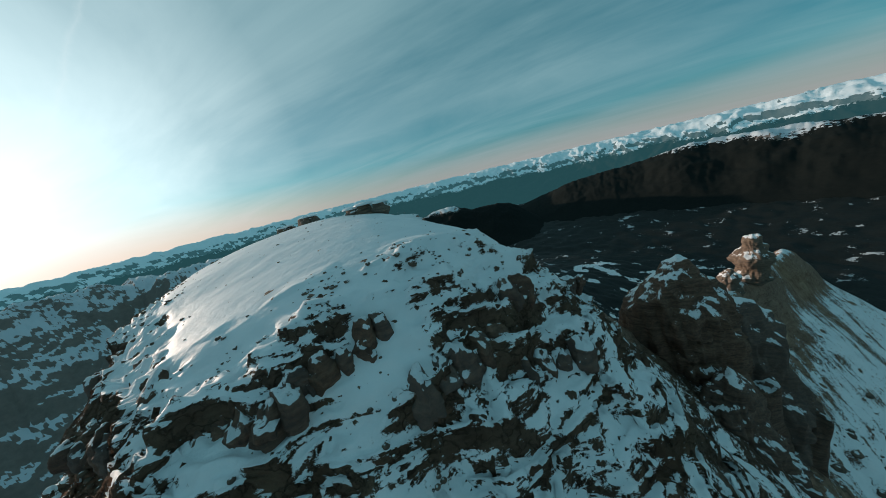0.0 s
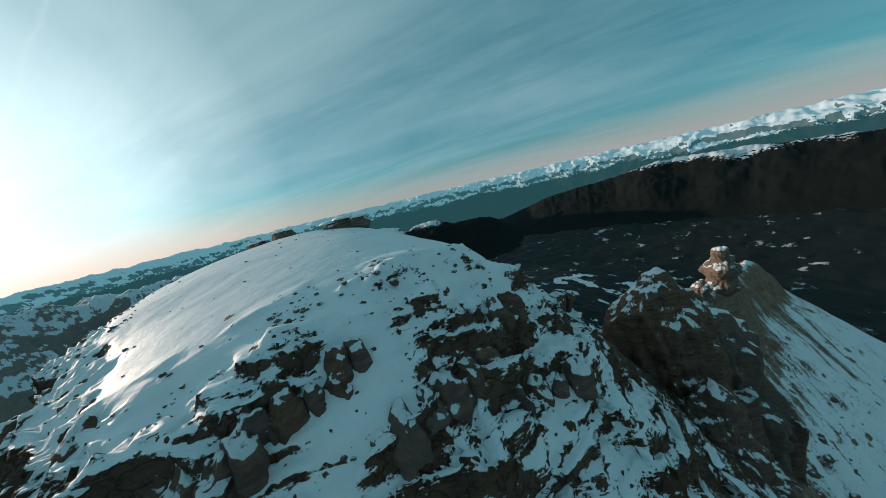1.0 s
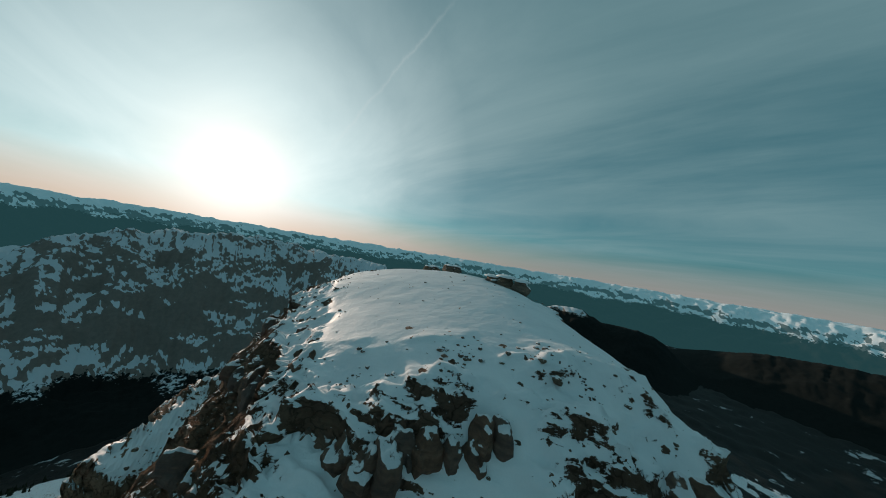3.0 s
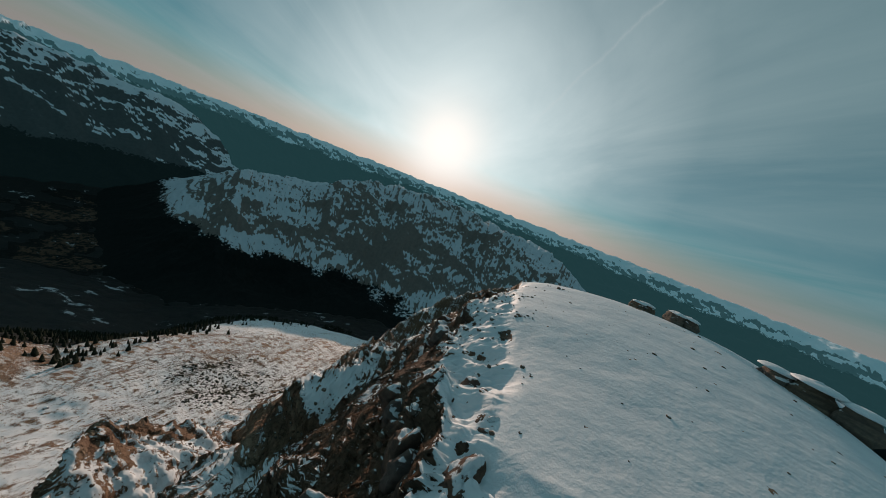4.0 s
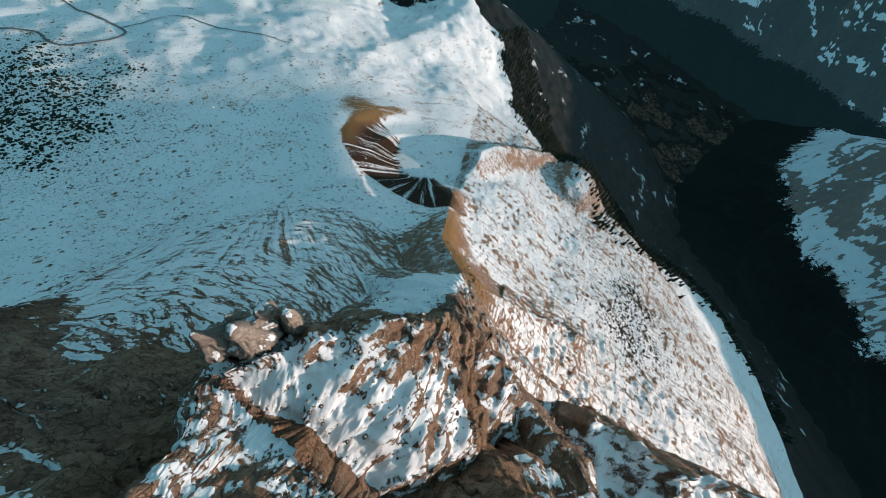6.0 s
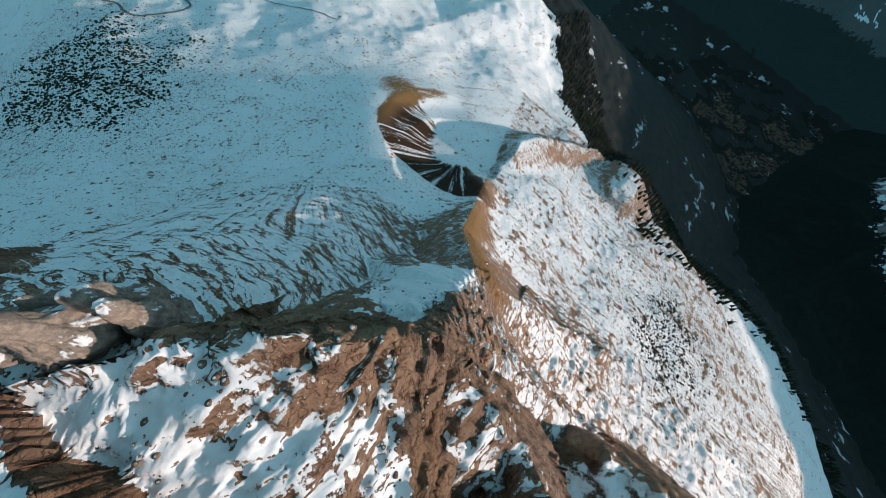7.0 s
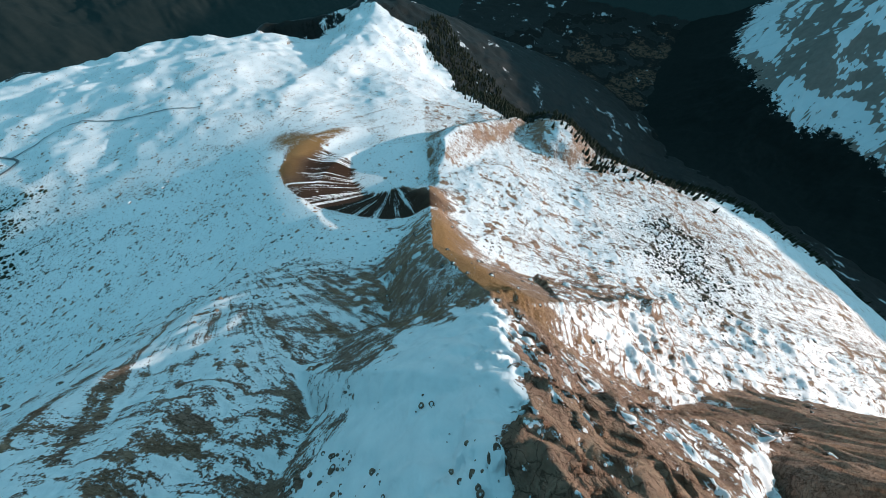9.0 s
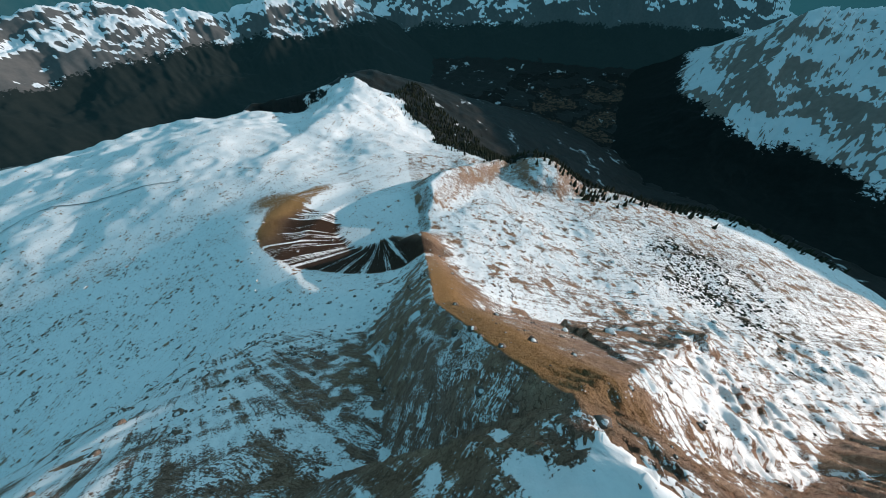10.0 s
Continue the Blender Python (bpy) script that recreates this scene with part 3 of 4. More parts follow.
    bare = bare + 0.05 * west * steep + (0.24 + 0.15 * smooth(1.0, 1.8, slope)) * prow + 0.34 * tower + 0.10 * steep * (rad < 140) + 0.5 * sheer + lit * (1 - smooth(500, 620, rad)) * (0.17 + 0.26 * smooth(-0.02, 0.2, fbm(x / 9, y / 9, x * 0 + 2, 5, 0.6)) * (0.25 + 1.2 * smooth(-0.12, 0.16, blot)) + 0.10 * smooth(300, 420, rad))
    bare = bare + 0.9 * smooth(0.0, 0.12, plain)
    bare = bare - 0.16 * (sw <= 0) * smooth(-54, -64, x) * (1 - smooth(110, 170, rad)) * (1 - crown)
    scree = smooth(-0.25, 0.25, fbm(x / 90, y / 90, x * 0, 3))
    fan = smooth(90, 170, np.hypot(x + 136, y + 320)) * (sw > 0) * (y < 20)
    streaky = smooth(34, 70, rad) * (1 - smooth(360, 520, rad)) * (0.30 + 0.28 * scree) * (fan + 0.3) + lit * (1 - smooth(470, 600, rad)) * (0.08 + 0.30 * scree * smooth(40, 160, y + 0.3 * x + 120)) + 1.1 * bank
    bare = bare - (0.13 - 0.04 * smooth(0.0, 0.2, blot)) * low_scree * (1 - smooth(2.0, 3.0, slope))
    ledge = np.exp(-((x + 64) / 13) ** 2 - ((y - 4) / 8) ** 2)
    streaky = streaky * (1 - ledge)
    shrub = (1 - smooth(70, 190, np.hypot(x - 30, (y + 470) * 0.8) + 60 * blot)) + 0.8 * (1 - smooth(40, 130, np.hypot(x + 290, y - 190) + 60 * blot))
    spots = np.clip(0.02 + 0.04 * smooth(45, 75, rad) + 0.32 * smooth(45, 75, rad) * smooth(0.0, 0.2, fbm(x / 15, y / 15, x * 0 + 11, 4)) + 0.6 * smooth(120, 200, rad) * (1 - smooth(600, 800, rad)) * (0.5 + scree) * (0.12 + 1.1 * smooth(-0.02, 0.2, fbm(x / 38, y / 38, x * 0 + 6, 4))) + shrub, 0, 1)
    flank = (sw > 0) * (1 - smooth(25, 55, dw)) * smooth(-72, -84, x) * smooth(-190, -150, x)
    bare = bare + 0.30 * flank * smooth(-0.06, 0.14, fbm(x / 5, y / 5, z / 5, 4)) + 0.06 * flank
    streaky = streaky * (1 - 0.75 * flank)
    crag = smooth(330, 420, rad) * smooth(95, 105, az) * (1 - smooth(150, 165, az)) * (sw > 0)
    streaky, bare = streaky + 0.6 * crag, bare + 0.18 * crag * smooth(-0.1, 0.2, blot)
    # darker brown also on the summit's brow and the rocks of its west rim
    dark_brown = np.clip(dark_brown + 0.55 * smooth(18, 11, y) * smooth(-10, -3, x) * (rad < 80) + 0.4 * rim_rocks(x, y), 0, 1)
    snowy = 1 - smooth(10, 14, np.hypot(x - 12, y - 40) / 3.2)
    front = smooth(18, 11, y) * smooth(-10, -3, x) * (1 - smooth(34, 40, x))
    ledgy = smooth(-0.05, 0.15, fbm(x / 6, y / 4, x * 0 + 2, 4))
    bare = bare - 0.35 * snowy * (1 - steep) * (1 - front * ledgy) + 0.10 * front * ledgy - 0.04 * front
    spots = np.clip(spots + front * (0.10 + 0.35 * ledgy) + 0.3 * rim_rocks(x, y), 0, 1)
    beds = np.clip(front + rim_rocks(x, y) + 0.6 * steep * (rad < 75), 0, 1)
    bare = bare + 0.22 * smooth(-16, -22, x) * (rad < 62) * (y > 4) * (y < 36) * smooth(-0.02, 0.2, fbm(x / 5, y / 5, z / 5, 4))
    bare = bare + 0.20 * rim_rocks(x, y) * smooth(-0.08, 0.14, fbm(x / 3, y / 3, z / 3, 3))
    field = (1 - smooth(0.72, 1.1, np.hypot((x + 60) / 17, (y - 7) / 11) + 1.3 * fbm(x / 6, y / 6, z / 9, 4))) * (1 - smooth(11, 15, y))
    bare, streaky, spots = bare * (1 - field) - 0.75 * field, streaky * (1 - field), spots * (1 - 0.8 * field)
    turn, run = np.arctan2(y - CY, x - CX), rad
    shade = (sw > 0) & (y < 20)
    turn = np.where(shade, np.arctan2(y + 320, x + 136) * 1.5, turn)
    run = np.where(shade, np.hypot(x + 136, y + 320), run)
    turn = np.where((lit > 0.3) & (rad > 62), (0.95 * x + 0.3 * y) * 0.0065, turn)
    run = np.where((lit > 0.3) & (rad > 62), 0.95 * y - 0.3 * x, run)
    turn = np.where(bank > 0.01, np.radians(ang) * 0.13, turn)
    run = np.where(bank > 0.01, bd * 0.5, run)
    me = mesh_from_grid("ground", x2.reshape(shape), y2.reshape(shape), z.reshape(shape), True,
                        {"forest": forest, "soil": soil, "bare": bare, "dark_brown": dark_brown, "streaky": streaky, "turn": turn, "out": run,
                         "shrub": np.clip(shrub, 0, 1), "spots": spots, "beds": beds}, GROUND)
    ob = new("ground", me)
    tagged(ob, "snow-covered mountain ground with bare rock faces and dark wooded valleys", "mountain", kind="structure")
    return ob


ground_sheet()


# ---- far mountains ----
def range_material(name, snow, rock, haze, glow):
    m, t, bsdf = shader(name)
    geo = t.nodes.new("ShaderNodeNewGeometry")
    pos = geo.outputs["Position"]
    sep = t.nodes.new("ShaderNodeSeparateXYZ")
    t.links.new(geo.outputs["Normal"], sep.inputs[0])
    n1 = noise_node(t, pos, 0.012, 8, 0.68)
    n2 = noise_node(t, pos, 0.05, 6, 0.65)
    gully = noise_node(t, mapping(t, pos, (1, 1, 0.16)), 0.03, 7, 0.7)
    hold = math_node(t, "SUBTRACT", 1.0, attr(t, "cliff"))
    for n, k in ((n1, 0.22), (n2, 0.20), (gully, 0.40)):
        hold = math_node(t, "ADD", hold, math_node(t, "MULTIPLY", math_node(t, "SUBTRACT", n, 0.5), k))
    sn = ramp(t, hold, [(0.42, 0.0), (0.52, 1.0)])
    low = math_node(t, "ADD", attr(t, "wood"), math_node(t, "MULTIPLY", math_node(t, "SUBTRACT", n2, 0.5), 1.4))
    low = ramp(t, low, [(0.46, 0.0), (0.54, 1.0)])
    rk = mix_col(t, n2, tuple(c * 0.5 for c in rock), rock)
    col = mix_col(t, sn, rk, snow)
    # tree colour sunk almost to black, the shade of the wooded slopes included
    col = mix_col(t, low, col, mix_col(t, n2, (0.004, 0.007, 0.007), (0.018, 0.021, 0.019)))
    t.links.new(col, bsdf.inputs["Base Color"])
    bsdf.inputs["Roughness"].default_value = 0.9
    bsdf.inputs["Specular IOR Level"].default_value = 0.1
    # emission in the haze colour stands in for the air before the range
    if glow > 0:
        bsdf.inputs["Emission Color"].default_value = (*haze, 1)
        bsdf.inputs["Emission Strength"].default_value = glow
    return m


# massif rock is paled to carry haze; mid and far ranges emit it
NEAR_RANGE = range_material("shaded_snow_massif", (0.66, 0.70, 0.74), (0.32, 0.262, 0.23), (0, 0, 0), 0)
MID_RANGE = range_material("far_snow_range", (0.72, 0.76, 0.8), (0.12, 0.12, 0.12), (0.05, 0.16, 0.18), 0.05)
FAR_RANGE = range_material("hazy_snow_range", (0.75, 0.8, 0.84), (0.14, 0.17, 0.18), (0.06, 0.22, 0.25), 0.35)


def mountain_range(name, label, az0, az1, r0, r1, tops, wood, rough, material, seed, cols=360, rows=110, closed=False):
    """A range seen from the massif: tops are (bearing, degrees above the horizon) along its crest; wood: height of the tree line."""
    az = np.linspace(az0, az1, cols)
    v = np.linspace(0, 1, rows)
    V, A = np.meshgrid(v, az, indexing="ij")
    shape = A.shape
    A, V = A.ravel(), V.ravel()
    R = r0 + (r1 - r0) * V
    x, y = CX - R * np.sin(np.radians(A)), CY + R * np.cos(np.radians(A))
    crest_r = r0 + (r1 - r0) * (0.62 + 0.14 * gnoise(A / 5.0 + seed, A * 0 + seed, A * 0))
    el = np.interp(A, [a for a, _ in tops], [b for _, b in tops])
    zc = np.tan(np.radians(el)) * crest_r - 20
    t = (R - r0) / (crest_r - r0)
    up = np.where(t < 1, smooth(0, 1, t) * 0.45 + t * 0.55, 1 - 0.5 * (t - 1) * (t - 1) * 4)
    edge = smooth(0, 0.22, (A - az0) / (az1 - az0)) * smooth(0, 0.22, (az1 - A) / (az1 - az0))
    s = (r1 - r0) * (0.13 if closed else 0.28)
    wx, wy = x + s * 0.3 * fbm(x / s, y / s, x * 0 + seed, 3), y + s * 0.3 * fbm(x / s + 9, y / s, x * 0 + seed, 3)
    rg = np.clip(fbm(wx / s + seed, wy / s, x * 0, 7, 0.56, True) * 2.6 - 0.25, -1, 1)
    spur = np.clip(0.5 + 0.5 * rg, 0, 1)
    base = apron(x, y) - 25
    if closed:
        edge = 1.0
    rise = np.clip(up, 0, 1) * edge * (1 - rough * (1 - spur) * (1.15 - np.clip(t, 0, 1) * 0.85))
    gul = fbm(A / 1.7 + 0.5 * gnoise(x / 260, y / 260, x * 0), R / 520, x * 0 + seed, 5, 0.6, True)
    z = base + (zc - base) * rise + (r1 - r0) * 0.030 * gul * np.clip(up, 0, 1) * edge * (0.0 if closed else 1.0)
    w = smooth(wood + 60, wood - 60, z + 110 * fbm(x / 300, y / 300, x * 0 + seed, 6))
    # bare cliffs where the slopes are steepest, more of them low down
    gx, gy, gz2 = (np.gradient(q.reshape(shape)) for q in (x, y, z))
    slope = np.hypot(gz2[0] / np.hypot(gx[0], gy[0]), gz2[1] / np.hypot(gx[1], gy[1])).ravel()
    shelf = 0.5 + 0.5 * np.sin(z / 26 + 3 * fbm(x / 400, y / 400, x * 0 + seed, 3))
    lo, hi = np.percentile(slope, 42), np.percentile(slope, 86)
    cliff = smooth(lo, hi, slope * (0.8 + 0.5 * shelf)) * (1 - 0.4 * np.clip(t, 0, 1))
    me = mesh_from_grid(name, x.reshape(shape), y.reshape(shape), z.reshape(shape), False, {"wood": w, "cliff": cliff}, material)
    ob = new(name, me)
    tagged(ob, label, "mountain range", kind="structure")
    return ob


mountain_range("mountain_massif", "broad snowy mountain massif with dark rock bands in shade", -14, 80, 1250, 3300,
               [(-14, -3.2), (10, -3.0), (20, -2.2), (30, -1.8), (38, -2.5), (45, -4.5), (52, -7), (60, -8), (66, -9), (80, -10)],
               -740, 0.85, NEAR_RANGE, 3.0, 620, 190)
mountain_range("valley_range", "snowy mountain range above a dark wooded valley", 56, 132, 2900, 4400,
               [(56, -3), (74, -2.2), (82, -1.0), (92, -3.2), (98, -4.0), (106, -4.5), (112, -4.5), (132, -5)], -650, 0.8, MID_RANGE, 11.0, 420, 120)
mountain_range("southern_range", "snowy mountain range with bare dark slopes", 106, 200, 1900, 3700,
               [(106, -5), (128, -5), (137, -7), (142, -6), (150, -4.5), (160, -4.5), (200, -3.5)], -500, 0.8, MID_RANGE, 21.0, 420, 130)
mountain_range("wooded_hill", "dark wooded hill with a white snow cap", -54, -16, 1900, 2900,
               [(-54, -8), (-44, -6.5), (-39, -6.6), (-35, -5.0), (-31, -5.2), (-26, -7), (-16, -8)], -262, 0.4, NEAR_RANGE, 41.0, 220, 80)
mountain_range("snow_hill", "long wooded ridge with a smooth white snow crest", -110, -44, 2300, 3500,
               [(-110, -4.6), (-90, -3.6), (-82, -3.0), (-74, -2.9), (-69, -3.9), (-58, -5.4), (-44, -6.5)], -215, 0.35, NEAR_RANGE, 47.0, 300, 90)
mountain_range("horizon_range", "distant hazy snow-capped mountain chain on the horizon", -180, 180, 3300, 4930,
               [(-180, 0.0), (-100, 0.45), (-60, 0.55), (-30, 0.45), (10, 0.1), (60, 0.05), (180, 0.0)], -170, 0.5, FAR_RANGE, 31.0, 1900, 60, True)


# ---- rocks, pinnacles and boulders ----
def rock_material(name, stops, snowline=0.62):
    m, t, bsdf = shader(name)
    geo = t.nodes.new("ShaderNodeNewGeometry")
    info = t.nodes.new("ShaderNodeObjectInfo")
    pos = geo.outputs["Position"]
    sep = t.nodes.new("ShaderNodeSeparateXYZ")
    t.links.new(geo.outputs["Normal"], sep.inputs[0])
    fine = noise_node(t, pos, 3.0, 7, 0.68)
    mid = noise_node(t, pos, 0.6, 5, 0.6)
    beds = noise_node(t, mapping(t, pos, (0.3, 0.3, 2.4)), 1.0, 6, 0.65)
    col = ramp(t, beds, stops)
    col = mix_col(t, ramp(t, fine, [(0.35, 0.55), (0.6, 0.0)]), col, (0.05, 0.042, 0.037))
    col = mix_col(t, math_node(t, "MULTIPLY", info.outputs["Random"], 0.45), col, (0.15, 0.14, 0.135))
    hold = math_node(t, "ADD", sep.outputs[2], math_node(t, "MULTIPLY", math_node(t, "SUBTRACT", mid, 0.5), 0.9))
    hold = math_node(t, "ADD", hold, math_node(t, "MULTIPLY", math_node(t, "SUBTRACT", fine, 0.5), 0.6))
    snow = ramp(t, hold, [(snowline, 0.0), (snowline + 0.08, 1.0)])
    col = mix_col(t, snow, col, (0.82, 0.84, 0.86))
    t.links.new(col, bsdf.inputs["Base Color"])
    bsdf.inputs["Roughness"].default_value = 0.88
    bsdf.inputs["Specular IOR Level"].default_value = 0.2
    bump(t, bsdf, math_node(t, "ADD", fine, beds), 0.8, 0.25)
    return m


def snow_material():
    m, t, bsdf = shader("wind_packed_snow")
    pos = t.nodes.new("ShaderNodeNewGeometry").outputs["Position"]
    n = noise_node(t, pos, 1.2, 5, 0.6)
    t.links.new(ramp(t, n, [(0.3, (0.78, 0.80, 0.82)), (0.7, (0.87, 0.88, 0.89))]), bsdf.inputs["Base Color"])
    bsdf.inputs["Roughness"].default_value = 0.6
    bump(t, bsdf, n, 0.4, 0.2)
    return m


ROCK = rock_material("weathered_limestone", [(0.3, (0.09, 0.062, 0.045)), (0.55, (0.24, 0.165, 0.11)), (0.75, (0.36, 0.27, 0.18))])
PALE = rock_material("pale_limestone", [(0.3, (0.22, 0.17, 0.13)), (0.55, (0.42, 0.34, 0.27)), (0.75, (0.56, 0.47, 0.38))])
STONE = rock_material("bare_weathered_stone", [(0.3, (0.09, 0.062, 0.045)), (0.55, (0.22, 0.15, 0.105)), (0.75, (0.32, 0.24, 0.165))], 0.92)
CRAG = rock_material("dark_summit_limestone", [(0.3, (0.085, 0.043, 0.031)), (0.55, (0.20, 0.112, 0.074)), (0.75, (0.30, 0.19, 0.13))], 0.70)
SNOW = snow_material()


def rock_bmesh(size, seed, subdiv=3, rough=0.34, cuts=5):
    """A broken block: a ball cut by flat joints and then roughened."""
    bm = bmesh.new()
    bmesh.ops.create_icosphere(bm, subdivisions=subdiv, radius=1.0)
    r = random.Random(seed)
    planes = [(Vector((r.gauss(0, 1), r.gauss(0, 1), r.gauss(0, 0.6))).normalized(), r.uniform(0.55, 0.85)) for _ in range(cuts)]
    co = np.array([v.co[:] for v in bm.verts])
    for n, d in planes:
        over = co @ np.array(n) - d
        co = co - np.maximum(over, 0)[:, None] * np.array(n) * 0.92
    k = 1 + rough * fbm(co[:, 0] * 1.7 + seed, co[:, 1] * 1.7, co[:, 2] * 2.2, 4)
    co = co * k[:, None] * np.array(size)
    for v, c in zip(bm.verts, co):
        v.co = c
    for f in bm.faces:
        f.smooth = subdiv >= 4
    return bm


def part(name, bm, material, parent, label=""):
    me = bpy.data.meshes.new(name)
    bm.to_mesh(me)
    bm.free()
    me.materials.append(material)
    ob = new(name, me)
    ob.parent = parent
    if label:
        ob["label"] = label
    return ob


def cap_bmesh(size, seed):
    """A pillow of snow that lies on top of a block."""
    bm = rock_bmesh(size, seed, 3, 0.22, 1)
    for v in bm.verts:
        if v.co.z < 0:
            v.co.z *= 0.25
        v.co.z += 0.0
    for f in bm.faces:
        f.smooth = True
    return bm


def outcrop(x, y, z, size, seed, label, turn=0.0, blocks=3, stone=None, caps=True):
    """A rock outcrop of several blocks with snow on top, standing in the snow."""
    ob = new("rock_outcrop")
    r = random.Random(seed)
    for i in range(blocks):
        k = r.uniform(0.6, 1.0)
        b = part("block", rock_bmesh((size[0] * k * 0.6, size[1] * k, size[2] * k), seed + i, 4, 0.4 if caps else 0.62, 6 if caps else 9), stone or ROCK, ob)
        b.location = ((i - (blocks - 1) / 2) * size[0] * 0.7, r.uniform(-0.2, 0.2) * size[1], 0)
        if not caps:
            continue
        c = part("snow_cap", cap_bmesh((size[0] * k * 0.52, size[1] * k * 0.85, size[2] * 0.22), seed + 40 + i), SNOW, ob, "white snow cap")
        c.location = b.location + Vector((0, 0, size[2] * k * 0.78))
    ob.matrix_world = pose(x, y, z, 0, 0, turn)
    tagged(ob, label, "rock")
    return ob


def gz(x, y):
    return float(ground_z(np.array([x]), np.array([y]))[0][0])


outcrop(21.3, 41.6, gz(21.3, 41.6) + 0.1, (3.6, 2.2, 2.0), 11, "dark undercut rock outcrop with a snow cap on the summit snow", -36, 3)
outcrop(13.3, 50.5, gz(13.3, 50.5) + 0.3, (1.9, 1.5, 1.3), 23, "small warm brown rock outcrop with snow on the summit back", 20, 2)
outcrop(9.5, 54, gz(9.5, 54) + 0.3, (2.1, 1.4, 1.1), 29, "small warm brown rock outcrop with snow on the summit rim", 40, 2)


# crags that break through the snow of the summit's brow
BROW = ((7.0, 8.6, -10.7, 2.3), (0.2, 14.5, -9.8, 2.4), (-2.2, 19.3, -9.3, 2.6), (-3.3, 15.0, -11.4, 2.4), (10.3, 9.1, -9.8, 1.9), (17.3, 7.1, -9.7, 2.4),
        (12.0, 5.8, -13.4, 2.6), (15.0, 6.0, -12.6, 2.6), (17.7, 3.9, -13.2, 2.5), (2.5, 9.8, -11.2, 2.6), (5.3, 8.4, -11.8, 2.2), (24.6, 7.6, -14.4, 2.2),
        (-6.0, 18.4, -11.6, 2.6), (-7.0, 26.5, -10.4, 2.4), (-9.5, 30.0, -11.2, 2.6), (-4.6, 12.4, -14.8, 3.2))
for i, (x, y, z, k) in enumerate(BROW):
    outcrop(x, y, max(z, gz(x, y)) - (0.45 if x > 3 else 0.6) * k, (k * 0.7, k * 0.54, k * 0.66), 210 + 7 * i, "broken dark brown rock crag with snow on its ledges", 20 * math.sin(i * 2.1) - (38 if x < 3 else 0), 4, CRAG, False)


def pinnacle(name, x, y, top, height, width, seed, label, material, lumps=0.22):
    """A rock tower with a knobbly outline, its foot sunk in the ridge."""
    ob = new(name)
    bm = bmesh.new()
    bmesh.ops.create_icosphere(bm, subdivisions=6 if lumps < 0.1 else 5, radius=1.0)
    co = np.array([v.co[:] for v in bm.verts])
    t = (co[:, 2] + 1) / 2
    taper = (1.2 - 0.5 * t) * (1 + lumps * np.sin(t * 17 + seed))
    ring = np.hypot(co[:, 0], co[:, 1])
    n1 = fbm(co[:, 0] * 1.3 + seed, co[:, 1] * 1.3, co[:, 2] * 2.4, 4)
    n2 = fbm(co[:, 0] * 4 + seed, co[:, 1] * 4, co[:, 2] * 7, 4, 0.55, True)
    k = taper * (1 + 0.9 * n1 + 0.5 * n2 + 0.22 * fbm(co[:, 0] * 11 + seed, co[:, 1] * 11, co[:, 2] * 15, 4, 0.6, True))
    co[:, 0] *= width * k
    co[:, 1] *= width * k
    co[:, 2] = co[:, 2] * height / 2 + 0.6 * width * n1
    for v, c in zip(bm.verts, co):
        v.co = c
    for f in bm.faces:
        f.smooth = True
    part("tower", bm, material, ob)
    if lumps < 0.1:
        for i in range(3):
            b = part("buttress", rock_bmesh((width * 0.62, width * 0.5, height * 0.36), seed + 50 + i, 5, 0.55, 7), material, ob)
            b.location = (width * 0.95 * math.cos(2.1 * i + seed), width * 0.95 * math.sin(2.1 * i + seed), -height * (0.12 + 0.05 * i))
    ob.matrix_world = pose(x, y, top - height / 2, 0, 0, seed * 37 % 360)
    tagged(ob, label, "rock pinnacle")
    return ob


for x, y, top, h, w, seed in ((-29.3, 6.0, -36.8, 12, 1.5, 3), (-31.3, 5.2, -38.6, 10, 1.2, 5), (-27.2, 4.2, -37.8, 12, 1.3, 8), (-29.0, 3.8, -39.4, 10, 1.1, 13), (-32.4, 7.2, -38.2, 8, 0.9, 17)):
    tagged(pinnacle("rock_pinnacle", x, y, top, h, w, seed, "knobbly pale rock pinnacle with snow beside the ridge", PALE), group="pinnacles on the ridge")
for x, y, top, h, w, seed in ((126, 15, -39, 18, 3.4, 17), (136, 16, -44, 14, 3.0, 19), (116, 18, -47, 12, 2.6, 20), (108, 19, -48, 10, 2.2, 22)):
    tagged(pinnacle("rock_spire", x, y, top, h, w, seed, "pointed brown rock spire on a jagged ridge", ROCK), group="spires on the jagged ridge")


for x, y, top, h, w, seed in ((64, 14, -25.5, 62, 10.5, 31), (75, 8, -37, 52, 9.0, 36), (57, 5, -41, 44, 7.0, 41)):
    tagged(pinnacle("rock_tower", x, y, top, h, w, seed, "broad dark rock tower dusted with snow below the summit", CRAG, 0.04), group="towers below the summit")


# boulders: built once, then copied
def boulder(seed, size):
    ob = new("boulder")
    part("stone", rock_bmesh((1.0, 0.8, 0.62), seed, 3, 0.4, 6), ROCK, ob)
    c = part("snow_cap", cap_bmesh((0.5, 0.4, 0.10), seed + 5), SNOW, ob, "white snow cap")
    c.location = (0, 0, 0.46)
    ob.scale = (size, size, size)
    return ob


def spread(n, cx, cy, sx, sy, seed):
    r = np.random.RandomState(seed)
    return cx + sx * r.normal(size=n), cy + sy * r.normal(size=n), r


